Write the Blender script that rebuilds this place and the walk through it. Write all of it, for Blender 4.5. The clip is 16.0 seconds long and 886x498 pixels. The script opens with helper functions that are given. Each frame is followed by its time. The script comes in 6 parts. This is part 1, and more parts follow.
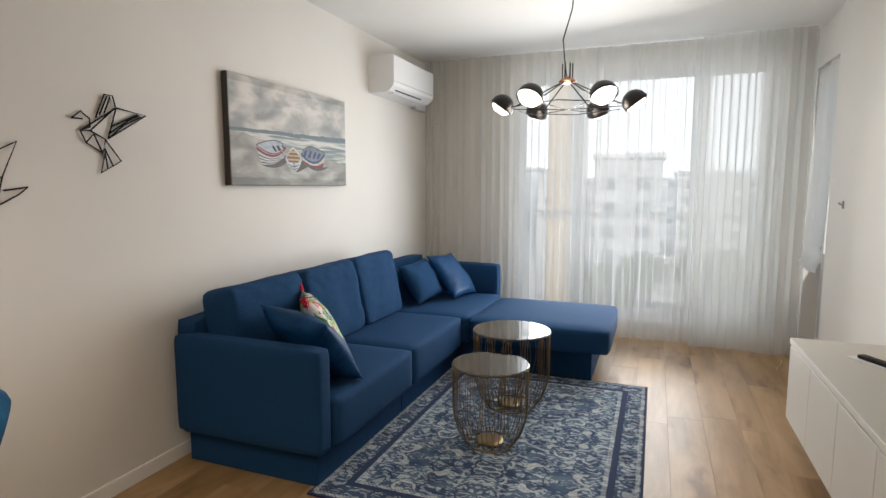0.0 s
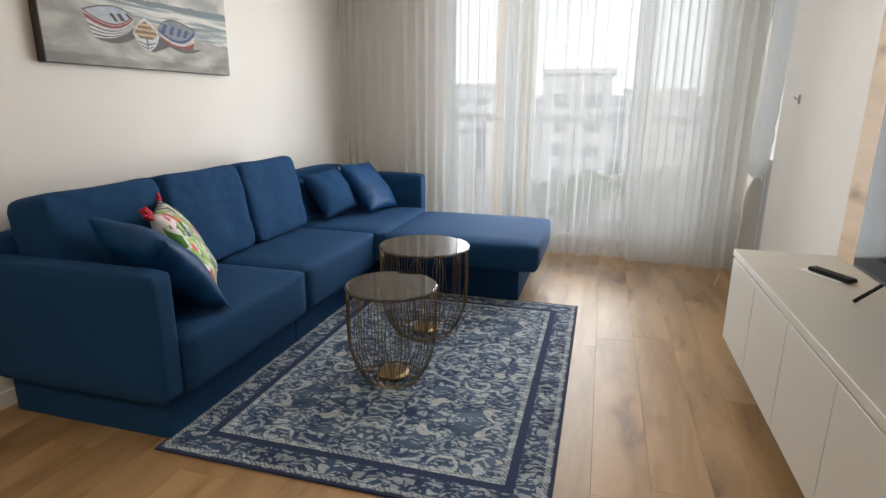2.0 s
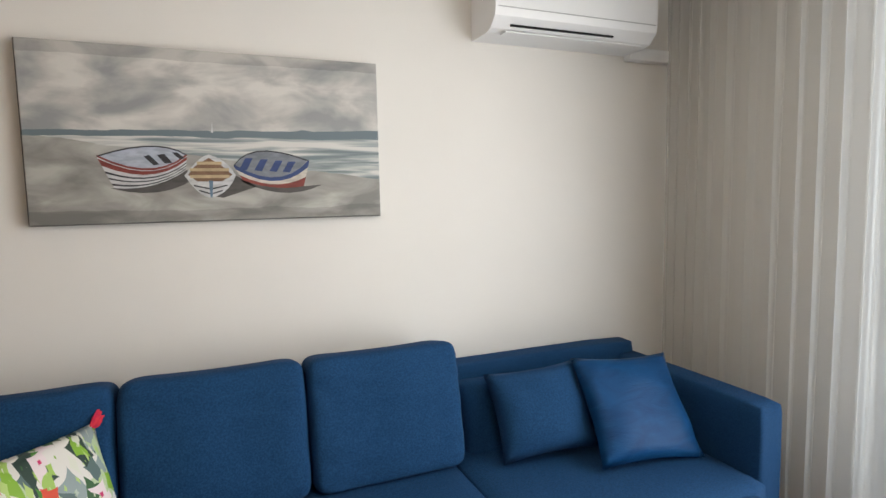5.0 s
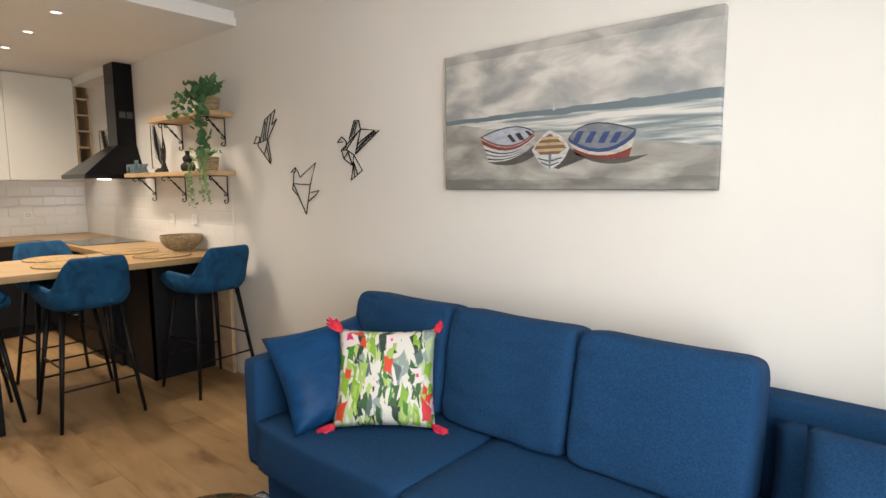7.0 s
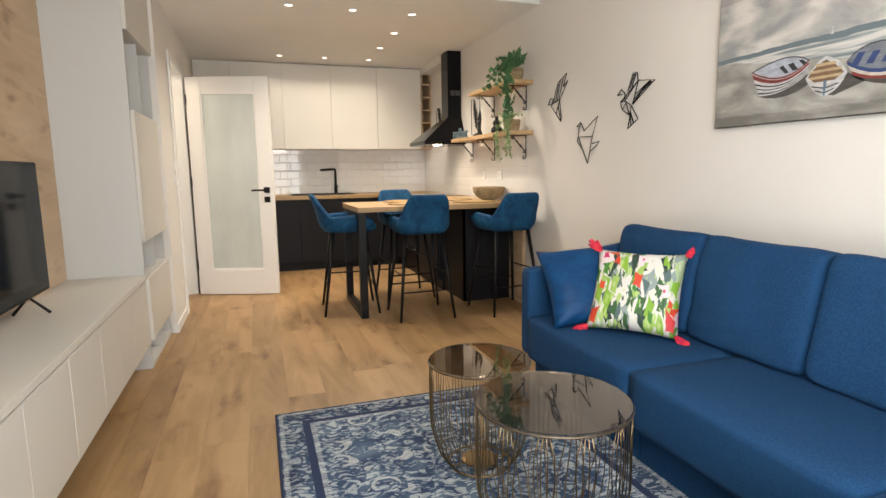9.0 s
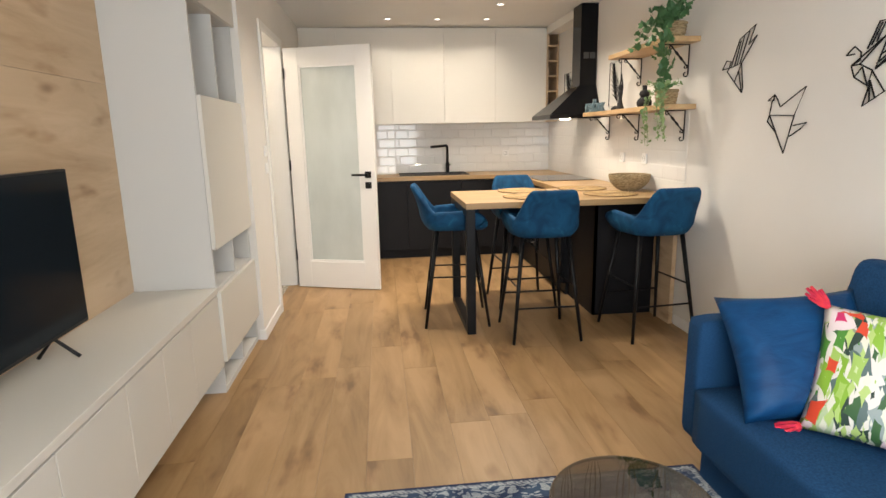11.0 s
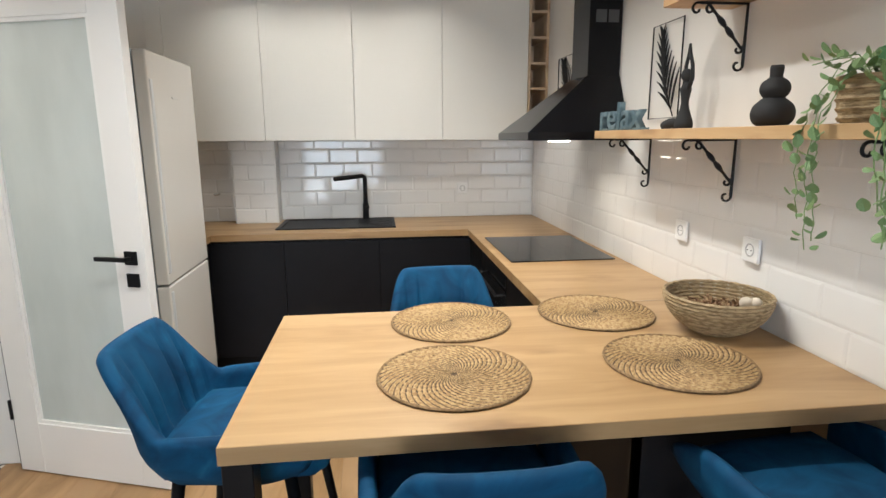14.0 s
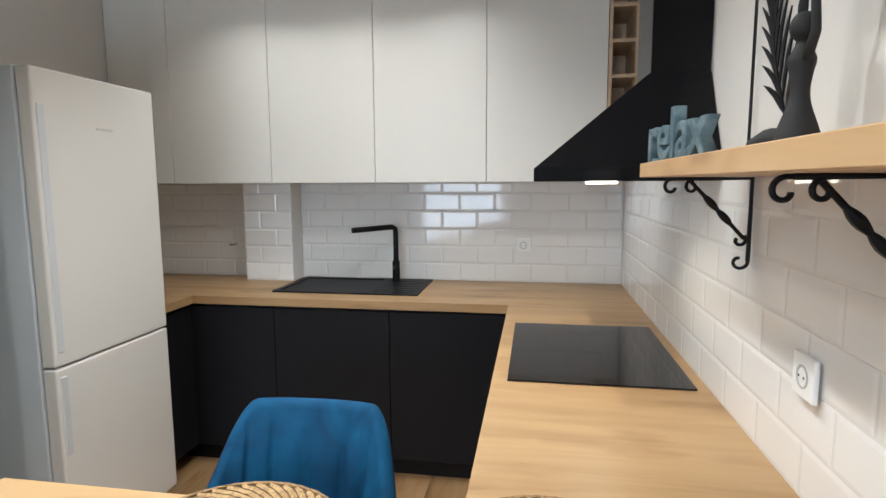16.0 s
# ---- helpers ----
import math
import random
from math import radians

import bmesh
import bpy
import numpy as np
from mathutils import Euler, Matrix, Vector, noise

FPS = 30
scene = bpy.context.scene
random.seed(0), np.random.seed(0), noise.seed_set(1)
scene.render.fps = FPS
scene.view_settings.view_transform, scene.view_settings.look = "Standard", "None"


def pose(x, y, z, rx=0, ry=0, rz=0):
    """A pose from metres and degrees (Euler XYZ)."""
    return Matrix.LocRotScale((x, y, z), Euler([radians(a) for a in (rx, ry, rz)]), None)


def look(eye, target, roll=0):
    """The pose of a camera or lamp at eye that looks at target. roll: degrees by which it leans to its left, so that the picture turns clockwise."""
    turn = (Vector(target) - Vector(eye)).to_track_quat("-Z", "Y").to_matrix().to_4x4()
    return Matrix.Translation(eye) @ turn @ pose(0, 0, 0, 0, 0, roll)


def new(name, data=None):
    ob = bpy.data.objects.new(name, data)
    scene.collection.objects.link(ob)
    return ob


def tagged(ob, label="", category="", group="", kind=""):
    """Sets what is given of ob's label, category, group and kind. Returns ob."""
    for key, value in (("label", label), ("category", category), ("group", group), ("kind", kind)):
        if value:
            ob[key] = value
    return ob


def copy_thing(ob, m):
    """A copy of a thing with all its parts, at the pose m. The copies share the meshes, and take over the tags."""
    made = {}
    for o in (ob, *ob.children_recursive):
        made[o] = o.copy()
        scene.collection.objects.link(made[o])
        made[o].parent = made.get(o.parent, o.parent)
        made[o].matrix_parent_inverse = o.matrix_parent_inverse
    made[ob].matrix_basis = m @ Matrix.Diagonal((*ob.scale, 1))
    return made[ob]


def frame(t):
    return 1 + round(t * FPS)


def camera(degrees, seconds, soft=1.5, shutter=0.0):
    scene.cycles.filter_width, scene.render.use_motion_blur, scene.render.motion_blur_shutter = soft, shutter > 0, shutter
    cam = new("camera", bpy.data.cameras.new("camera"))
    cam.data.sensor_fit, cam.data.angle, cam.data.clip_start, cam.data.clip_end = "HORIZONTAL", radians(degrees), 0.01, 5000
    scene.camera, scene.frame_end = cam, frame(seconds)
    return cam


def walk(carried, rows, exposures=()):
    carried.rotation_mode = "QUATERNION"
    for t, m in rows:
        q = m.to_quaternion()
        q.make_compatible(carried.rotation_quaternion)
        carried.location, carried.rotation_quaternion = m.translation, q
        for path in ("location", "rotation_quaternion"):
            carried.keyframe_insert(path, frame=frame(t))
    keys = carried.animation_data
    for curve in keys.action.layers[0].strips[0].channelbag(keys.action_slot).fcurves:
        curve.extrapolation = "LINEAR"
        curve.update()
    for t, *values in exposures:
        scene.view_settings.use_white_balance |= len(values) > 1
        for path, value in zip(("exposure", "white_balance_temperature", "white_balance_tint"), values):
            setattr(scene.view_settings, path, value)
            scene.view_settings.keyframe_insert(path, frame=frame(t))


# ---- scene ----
cam = camera(77.4, 16.0)
PATH = [
    (0, (-0.146, 0.037, 1.367), (-0.857, 1.893, 1.141), 0.0),
    (0.5, (-0.113, 0.081, 1.323), (-0.696, 1.967, 1.002), -0.1),
    (1, (-0.125, 0.127, 1.251), (-0.63, 2.018, 0.84), 0.2),
    (1.5, (-0.107, 0.295, 1.173), (-0.591, 2.177, 0.698), 0.2),
    (2, (-0.077, 0.595, 1.215), (-0.602, 2.457, 0.706), 0.4),
    (2.5, (-0.171, 0.915, 1.307), (-0.792, 2.745, 0.79), 0.4),
    (3, (-0.111, 1.277, 1.368), (-0.94, 3.041, 0.917), 0.1),
    (3.5, (-0.074, 1.675, 1.445), (-1.147, 3.319, 1.063), -0.2),
    (3.7, (-0.066, 1.848, 1.441), (-1.252, 3.422, 1.096), -0.7),
    (5.8, (-0.149, 3.552, 1.439), (-2.138, 3.562, 1.233), -0.5),
    (6, (-0.171, 3.647, 1.445), (-2.148, 3.445, 1.222), -0.5),
    (6.5, (-0.267, 3.939, 1.428), (-2.069, 3.101, 1.204), -0.4),
    (7, (-0.267, 4.171, 1.393), (-1.779, 2.881, 1.163), -0.3),
    (7.5, (-0.218, 4.359, 1.362), (-1.431, 2.788, 1.113), -1.0),
    (8, (-0.162, 4.541, 1.311), (-1.133, 2.81, 1.061), -0.9),
    (8.5, (-0.144, 4.656, 1.233), (-0.929, 2.834, 0.979), -0.8),
    (9, (-0.125, 4.691, 1.185), (-0.751, 2.812, 0.902), -0.8),
    (9.2, (-0.121, 4.689, 1.176), (-0.69, 2.796, 0.871), -0.8),
    (11.3, (-0.349, 3.678, 1.371), (-0.541, 1.729, 0.965), -1.0),
    (11.5, (-0.324, 3.525, 1.389), (-0.516, 1.575, 0.986), -0.8),
    (12, (-0.306, 3.086, 1.443), (-0.483, 1.135, 1.039), -0.7),
    (12.5, (-0.418, 2.63, 1.452), (-0.599, 0.68, 1.048), -0.7),
    (13, (-0.592, 2.156, 1.454), (-0.787, 0.207, 1.053), -0.6),
    (13.5, (-0.86, 1.773, 1.474), (-1.078, -0.174, 1.072), -0.4),
    (14, (-1.187, 1.369, 1.479), (-1.416, -0.578, 1.083), -0.3),
    (14.5, (-1.412, 1.021, 1.49), (-1.64, -0.93, 1.117), 0.0),
    (15, (-1.616, 0.723, 1.532), (-1.76, -1.245, 1.205), -0.0),
    (15.5, (-1.706, 0.516, 1.509), (-1.671, -1.465, 1.233), -0.1),
    (16, (-1.87, 0.416, 1.461), (-1.545, -1.543, 1.222), -0.3),
]
walk(cam, [(t, look(eye, target, roll)) for t, eye, target, roll in PATH],
     [(0, -0.15, 6550, 10), (2.0, -0.15, 6600, 10), (3.5, -0.26, 6600, 10), (6.0, -0.14, 6600, 10), (7.0, 0.08, 6700, 10), (9.0, 0.32, 6750, 10), (11.5, 0.42, 6450, 9), (13.0, 0.24, 5950, 8), (14.5, 0.12, 5600, 6), (16.0, 0.14, 5400, 6)])

# world, sun and large lights
world = bpy.data.worlds.new("world")
scene.world = world
world.use_nodes = True
wn = world.node_tree.nodes
sky = wn.new("ShaderNodeTexSky")
sky.sky_type = "NISHITA"
sky.sun_disc = False
sky.sun_elevation, sky.sun_rotation = radians(42.9), radians(158.2)
wn["Background"].inputs[1].default_value = 0.15
world.node_tree.links.new(sky.outputs[0], wn["Background"].inputs[0])
sun = new("sun", bpy.data.lights.new("sun", "SUN"))
sun.data.energy, sun.data.angle, sun.data.color = 3.2, radians(0.5), (1, 0.95, 0.88)
sun.matrix_world = look((12, -30, 30), (0, 0, 0))


def area(name, eye, target, sx, sy, watts, color):
    d = bpy.data.lights.new(name, "AREA")
    d.shape, d.size, d.size_y, d.energy, d.color = "RECTANGLE", sx, sy, watts, color
    ob = new(name, d)
    ob.matrix_world = look(eye, target)
    return ob


area("window_light", (-0.33, 5.40, 1.27), (-0.33, 0, 1.1), 2.1, 2.2, 31, (0.80, 0.90, 1.0))
# Unseen lamp added inside the curtain, standing in for daylight it lets through.
area("daylight_fill", (-0.50, 4.86, 1.20), (-1.75, 0.9, 1.05), 1.5, 1.9, 42, (0.95, 0.98, 1.0)).data.spread = radians(150)
area("side_window_light", (1.09, 4.80, 1.25), (-1, 4.4, 1.2), 0.6, 1.9, 0.5, (0.95, 0.98, 1.0))
SPOTS = [(-0.444, 0.0), (-0.944, 0.0), (-1.444, 0.0), (-1.45, -0.66), (-1.455, -1.33), (-0.45, -1.98), (-0.95, -1.98), (-1.455, -1.98)]
for sx, sy in SPOTS:
    d = bpy.data.lights.new("spot_light", "AREA")
    d.shape, d.size, d.energy, d.color = "DISK", 0.07, 2.4 if sy < -1.9 else 8.0, (1, 0.89, 0.75)
    d.spread = radians(135)
    new("spot_light", d).matrix_world = look((sx, sy, 2.468), (sx, sy, 0))
d = bpy.data.lights.new("chandelier_light", "POINT")
d.energy, d.shadow_soft_size, d.color = 22, 0.15, (1, 0.88, 0.75)
new("chandelier_light", d).location = (-0.68, 3.56, 1.76)
# Unseen lamp added to brighten the dark hall.
d = bpy.data.lights.new("hall_fill", "POINT")
d.energy, d.shadow_soft_size, d.color = 22, 0.12, (1, 0.86, 0.68)
new("hall_fill", d).location = (1.2, -0.9, 2.3)


# ---- materials ----
def mat(name, base, rough=0.6, metal=0.0, spec=None, alpha=None, emit=None, power=0.0):
    m = bpy.data.materials.new(name)
    m.use_nodes = True
    b = m.node_tree.nodes["Principled BSDF"]
    b.inputs["Base Color"].default_value = (*base, 1)
    b.inputs["Roughness"].default_value = rough
    b.inputs["Metallic"].default_value = metal
    if spec is not None:
        b.inputs["Specular IOR Level"].default_value = spec
    if emit:
        b.inputs["Emission Color"].default_value = (*emit, 1)
        b.inputs["Emission Strength"].default_value = power
    return m


def nodes(m):
    t = m.node_tree
    return t.nodes, t.links, t.nodes["Principled BSDF"]


def ramp(n, stops):
    r = n.new("ShaderNodeValToRGB")
    e = r.color_ramp.elements
    while len(e) < len(stops):
        e.new(0.5)
    for el, (p, c) in zip(e, stops):
        el.position, el.color = p, (*c, 1)
    return r


def textured(name, stops, scale=8.0, stretch=(1, 1, 1), rough=0.6, metal=0.0, bump=0.1, detail=6, dist=0.0, fine=None, spec=None):
    """Noise-coloured surface with a coarse and a fine relief."""
    m = mat(name, stops[0][1], rough, metal, spec)
    n, l, b = nodes(m)
    tc = n.new("ShaderNodeTexCoord")
    mp = n.new("ShaderNodeMapping")
    mp.inputs["Scale"].default_value = stretch
    l.new(tc.outputs["Object"], mp.inputs[0])
    no = n.new("ShaderNodeTexNoise")
    no.inputs["Scale"].default_value, no.inputs["Detail"].default_value, no.inputs["Distortion"].default_value = scale, detail, dist
    l.new(mp.outputs[0], no.inputs[0])
    r = ramp(n, stops)
    l.new(no.outputs[0], r.inputs[0])
    l.new(r.outputs[0], b.inputs["Base Color"])
    f = n.new("ShaderNodeTexNoise")
    f.inputs["Scale"].default_value, f.inputs["Detail"].default_value = fine or scale * 12, 4
    l.new(mp.outputs[0], f.inputs[0])
    ma = n.new("ShaderNodeMath")
    ma.operation = "MULTIPLY_ADD"
    l.new(f.outputs[0], ma.inputs[0])
    ma.inputs[1].default_value = 0.5
    l.new(no.outputs[0], ma.inputs[2])
    bu = n.new("ShaderNodeBump")
    bu.inputs["Strength"].default_value, bu.inputs["Distance"].default_value = bump, 0.004
    l.new(ma.outputs[0], bu.inputs["Height"])
    l.new(bu.outputs[0], b.inputs["Normal"])
    return m


def wood(name, dark, mid, light, axis="X", rough=0.45, bump=0.12, spread=0.12, random_shift=True):
    """Oak: long streaks along one axis, a few darker knots, tone varied piece by piece."""
    m = mat(name, mid, rough)
    n, l, b = nodes(m)
    tc = n.new("ShaderNodeTexCoord")
    info = n.new("ShaderNodeObjectInfo")
    add = n.new("ShaderNodeVectorMath")
    add.operation = "ADD"
    mul = n.new("ShaderNodeMath")
    mul.operation = "MULTIPLY"
    mul.inputs[1].default_value = 37.0
    l.new(info.outputs["Random"], mul.inputs[0])
    geo = n.new("ShaderNodeNewGeometry")
    l.new(geo.outputs["Position"], add.inputs[0])
    l.new(mul.outputs[0], add.inputs[1])
    mp = n.new("ShaderNodeMapping")
    mp.inputs["Scale"].default_value = {"X": (0.9, 9, 9), "Y": (4.6, 0.75, 4.6), "Z": (9, 9, 0.9)}[axis]
    l.new(add.outputs[0], mp.inputs[0])
    no = n.new("ShaderNodeTexNoise")
    no.inputs["Scale"].default_value, no.inputs["Detail"].default_value, no.inputs["Distortion"].default_value = 1.3, 8, 0.7
    no.inputs["Roughness"].default_value = 0.62
    l.new(mp.outputs[0], no.inputs[0])
    r = ramp(n, [(0.28, dark), (0.45, mid), (0.62, light)])
    l.new(no.outputs[0], r.inputs[0])
    mp2 = n.new("ShaderNodeMapping")
    mp2.inputs["Scale"].default_value = {"X": (2.4, 7, 7), "Y": (7, 2.4, 7), "Z": (7, 7, 2.4)}[axis]
    l.new(add.outputs[0], mp2.inputs[0])
    kn = n.new("ShaderNodeTexNoise")
    kn.inputs["Scale"].default_value, kn.inputs["Detail"].default_value = 1.0, 3
    l.new(mp2.outputs[0], kn.inputs[0])
    kr = ramp(n, [(0.27, (0.40, 0.32, 0.26)), (0.34, (0.78, 0.72, 0.66)), (0.42, (1, 1, 1))])
    l.new(kn.outputs[0], kr.inputs[0])
    mx = n.new("ShaderNodeMix")
    mx.data_type, mx.blend_type = "RGBA", "MULTIPLY"
    mx.inputs[0].default_value = 0.8
    l.new(r.outputs[0], mx.inputs[6])
    l.new(kr.outputs[0], mx.inputs[7])
    hsv = n.new("ShaderNodeHueSaturation")
    mr = n.new("ShaderNodeMapRange")
    mr.inputs[3].default_value, mr.inputs[4].default_value = 1 - spread, 1 + spread
    l.new(info.outputs["Random"], mr.inputs[0])
    l.new(mr.outputs[0], hsv.inputs["Value"])
    l.new(mx.outputs[2], hsv.inputs["Color"])
    l.new(hsv.outputs[0], b.inputs["Base Color"])
    bu = n.new("ShaderNodeBump")
    bu.inputs["Strength"].default_value, bu.inputs["Distance"].default_value = bump, 0.002
    l.new(no.outputs[0], bu.inputs["Height"])
    l.new(bu.outputs[0], b.inputs["Normal"])
    return m


def plaster(name, c, rough=0.75):
    d = tuple(v * 0.965 for v in c)
    return textured(name, [(0.35, d), (0.65, c)], scale=1.6, rough=rough, bump=0.05, fine=90)


M_WALL = plaster("wall_paint", (0.74, 0.715, 0.675))
M_CEIL = plaster("ceiling_paint", (0.80, 0.79, 0.77))
M_TRIM = mat("trim_white", (0.80, 0.79, 0.77), 0.35)
M_FLOOR = wood("oak_floor", (0.185, 0.103, 0.042), (0.300, 0.180, 0.079), (0.385, 0.240, 0.118), "Y", 0.42, spread=0.09)
M_UNDER = mat("dark_joint", (0.045, 0.028, 0.016), 0.9)
M_OAKTOP = wood("oak_worktop", (0.280, 0.166, 0.068), (0.350, 0.219, 0.098), (0.410, 0.268, 0.128), "X", 0.40, spread=0.02)
M_OAKPANEL = wood("oak_wall_panel", (0.42, 0.29, 0.17), (0.53, 0.385, 0.24), (0.60, 0.45, 0.30), "Y", 0.5, spread=0.02)
M_WHITE = mat("cabinet_white", (0.74, 0.71, 0.65), 0.4)
M_GREIGE = mat("cabinet_greige", (0.60, 0.58, 0.53), 0.45)
M_NICHE = mat("cabinet_grey_inside", (0.535, 0.53, 0.51), 0.5)
M_BLACKCAB = textured("black_laminate", [(0.3, (0.008, 0.008, 0.010)), (0.7, (0.0095, 0.0095, 0.0115))], 9, rough=0.5, bump=0.03, spec=0.2)
M_BLACK = mat("black_metal", (0.006, 0.006, 0.007), 0.42, 0.0, 0.22)
M_BLACKGLASS = mat("black_glass", (0.01, 0.01, 0.011), 0.06)
M_TILE = mat("white_glazed_tile", (0.78, 0.77, 0.75), 0.06, 0.0, 0.55)
M_GROUT = mat("grout", (0.66, 0.65, 0.63), 0.85)
M_SOFA = textured("blue_woven_fabric", [(0.35, (0.006, 0.036, 0.098)), (0.65, (0.011, 0.056, 0.142))], 150, (1, 1, 3), rough=0.9, bump=0.35, fine=900, spec=0.2)
M_SATIN = textured("blue_satin", [(0.3, (0.003, 0.034, 0.108)), (0.7, (0.007, 0.060, 0.170))], 6, (1, 2.5, 1), rough=0.45, bump=0.6, dist=1.5, spec=0.14)
M_VELVET = textured("blue_velvet", [(0.35, (0.006, 0.036, 0.088)), (0.6, (0.009, 0.066, 0.148)), (0.75, (0.018, 0.115, 0.215))], 9, rough=0.75, bump=0.1, dist=1.0, spec=0.15)
M_CHROME = mat("chrome", (0.6, 0.6, 0.6), 0.15, 1)
M_GOLD = mat("brass_wire", (0.27, 0.19, 0.10), 0.34, 1)
M_SCREEN = mat("tv_screen", (0.010, 0.014, 0.018), 0.07, 0.0, 0.25)
M_SCREEN.node_tree.nodes["Principled BSDF"].inputs["IOR"].default_value = 1.22
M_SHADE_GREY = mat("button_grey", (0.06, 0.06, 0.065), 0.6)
M_PVC = mat("white_pvc", (0.78, 0.78, 0.78), 0.35)
# Grey stands for the backlit look of white frames.
M_FRAME = mat("backlit_frame_grey", (0.50, 0.51, 0.52), 0.45)


def fabric_sheer(name, c, trans):
    m = bpy.data.materials.new(name)
    m.use_nodes = True
    n, l = m.node_tree.nodes, m.node_tree.links
    n.remove(n["Principled BSDF"])
    out = n["Material Output"]
    di = n.new("ShaderNodeBsdfDiffuse")
    tl = n.new("ShaderNodeBsdfTranslucent")
    tr = n.new("ShaderNodeBsdfTransparent")
    di.inputs[0].default_value = tl.inputs[0].default_value = (*c, 1)
    m1 = n.new("ShaderNodeMixShader")
    m1.inputs[0].default_value = 0.55
    l.new(di.outputs[0], m1.inputs[1])
    l.new(tl.outputs[0], m1.inputs[2])
    m2 = n.new("ShaderNodeMixShader")
    m2.inputs[0].default_value = trans
    l.new(m1.outputs[0], m2.inputs[1])
    l.new(tr.outputs[0], m2.inputs[2])
    l.new(m2.outputs[0], out.inputs[0])
    return m


M_SHEER = fabric_sheer("sheer_curtain", (0.79, 0.775, 0.735), 0.56)
M_LINEN = fabric_sheer("linen_blind", (0.80, 0.80, 0.77), 0.05)

# ---- mesh helpers ----


def finish(name, bm, material, parent=None, smooth=False):
    me = bpy.data.meshes.new(name)
    bm.normal_update()
    bm.to_mesh(me)
    bm.free()
    if smooth:
        for p in me.polygons:
            p.use_smooth = True
    me.materials.append(material)
    ob = new(name, me)
    if parent:
        ob.parent = parent
    return ob


def part(name, bm, material, parent, label="", smooth=False, kind=""):
    return tagged(finish(name, bm, material, parent, smooth), label, kind=kind)


def thing(name, label, category, group="", at=(0, 0, 0), rz=0):
    ob = new(name)
    ob.empty_display_size = 0.1
    ob.matrix_world = pose(*at, 0, 0, rz)
    return tagged(ob, label, category, group)


def add_box(bm, lo, hi, bevel=0.0, seg=2, m=None):
    v = [bm.verts.new(c) for c in ((lo[0], lo[1], lo[2]), (hi[0], lo[1], lo[2]), (hi[0], hi[1], lo[2]), (lo[0], hi[1], lo[2]),
                                   (lo[0], lo[1], hi[2]), (hi[0], lo[1], hi[2]), (hi[0], hi[1], hi[2]), (lo[0], hi[1], hi[2]))]
    fs = [bm.faces.new([v[i] for i in q]) for q in ((3, 2, 1, 0), (4, 5, 6, 7), (0, 1, 5, 4), (1, 2, 6, 5), (2, 3, 7, 6), (3, 0, 4, 7))]
    out = v
    if bevel:
        r = bmesh.ops.bevel(bm, geom=list({e for f in fs for e in f.edges}), offset=bevel, segments=seg, profile=0.5, affect="EDGES")
        out = list({x for f in r["faces"] for x in f.verts} | {x for x in v if x.is_valid})
    if m:
        for x in out:
            x.co = m @ x.co
    return out


def box(lo, hi, bevel=0.0, seg=2):
    bm = bmesh.new()
    lo, hi = [min(a, b) for a, b in zip(lo, hi)], [max(a, b) for a, b in zip(lo, hi)]
    add_box(bm, lo, hi, bevel, seg)
    return bm


def boxes(items, bevel=0.0, seg=1):
    bm = bmesh.new()
    for lo, hi in items:
        lo, hi = [min(a, b) for a, b in zip(lo, hi)], [max(a, b) for a, b in zip(lo, hi)]
        add_box(bm, lo, hi, bevel, seg)
    return bm


def structure(name, bm, material, label="", category=""):
    return tagged(finish(name, bm, material), label, category, kind="structure")


def tube(points, radius, sides=6, closed=False, bm=None):
    """A round bar along a polyline; radius may be a list."""
    bm = bm or bmesh.new()
    pts = [Vector(p) for p in points]
    rings, n = [], len(pts)
    up = None
    for i, p in enumerate(pts):
        a = pts[(i - 1) % n] if (closed or i) else p
        c = pts[(i + 1) % n] if (closed or i < n - 1) else p
        d = (c - a).normalized()
        if up is None:
            up = Vector((0, 0, 1)) if abs(d.z) < 0.9 else Vector((1, 0, 0))
        side = d.cross(up)
        if side.length < 1e-4:
            side = d.orthogonal()
        side.normalize()
        up = side.cross(d).normalized()
        r = radius[i] if isinstance(radius, (list, tuple)) else radius
        rings.append([bm.verts.new(p + (side * math.cos(k * 2 * math.pi / sides) + up * math.sin(k * 2 * math.pi / sides)) * r) for k in range(sides)])
    for i in range(n if closed else n - 1):
        A, B = rings[i], rings[(i + 1) % n]
        for k in range(sides):
            bm.faces.new((A[k], A[(k + 1) % sides], B[(k + 1) % sides], B[k]))
    if not closed:
        bm.faces.new(rings[0][::-1])
        bm.faces.new(rings[-1])
    return bm


def lathe(profile, sides=32, bm=None, m=None):
    """A turned body round z from (radius, height) pairs."""
    bm = bm or bmesh.new()
    rings = []
    for r, z in profile:
        if r < 1e-5:
            rings.append([bm.verts.new((0, 0, z))])
        else:
            rings.append([bm.verts.new((r * math.cos(2 * math.pi * k / sides), r * math.sin(2 * math.pi * k / sides), z)) for k in range(sides)])
    for A, B in zip(rings, rings[1:]):
        for k in range(sides):
            q = (k + 1) % sides
            if len(A) == 1 and len(B) > 1:
                bm.faces.new((A[0], B[q], B[k]))
            elif len(B) == 1 and len(A) > 1:
                bm.faces.new((A[k], A[q], B[0]))
            elif len(A) > 1:
                bm.faces.new((A[k], A[q], B[q], B[k]))
    if m:
        for ring in rings:
            for v in ring:
                v.co = m @ v.co
    return bm


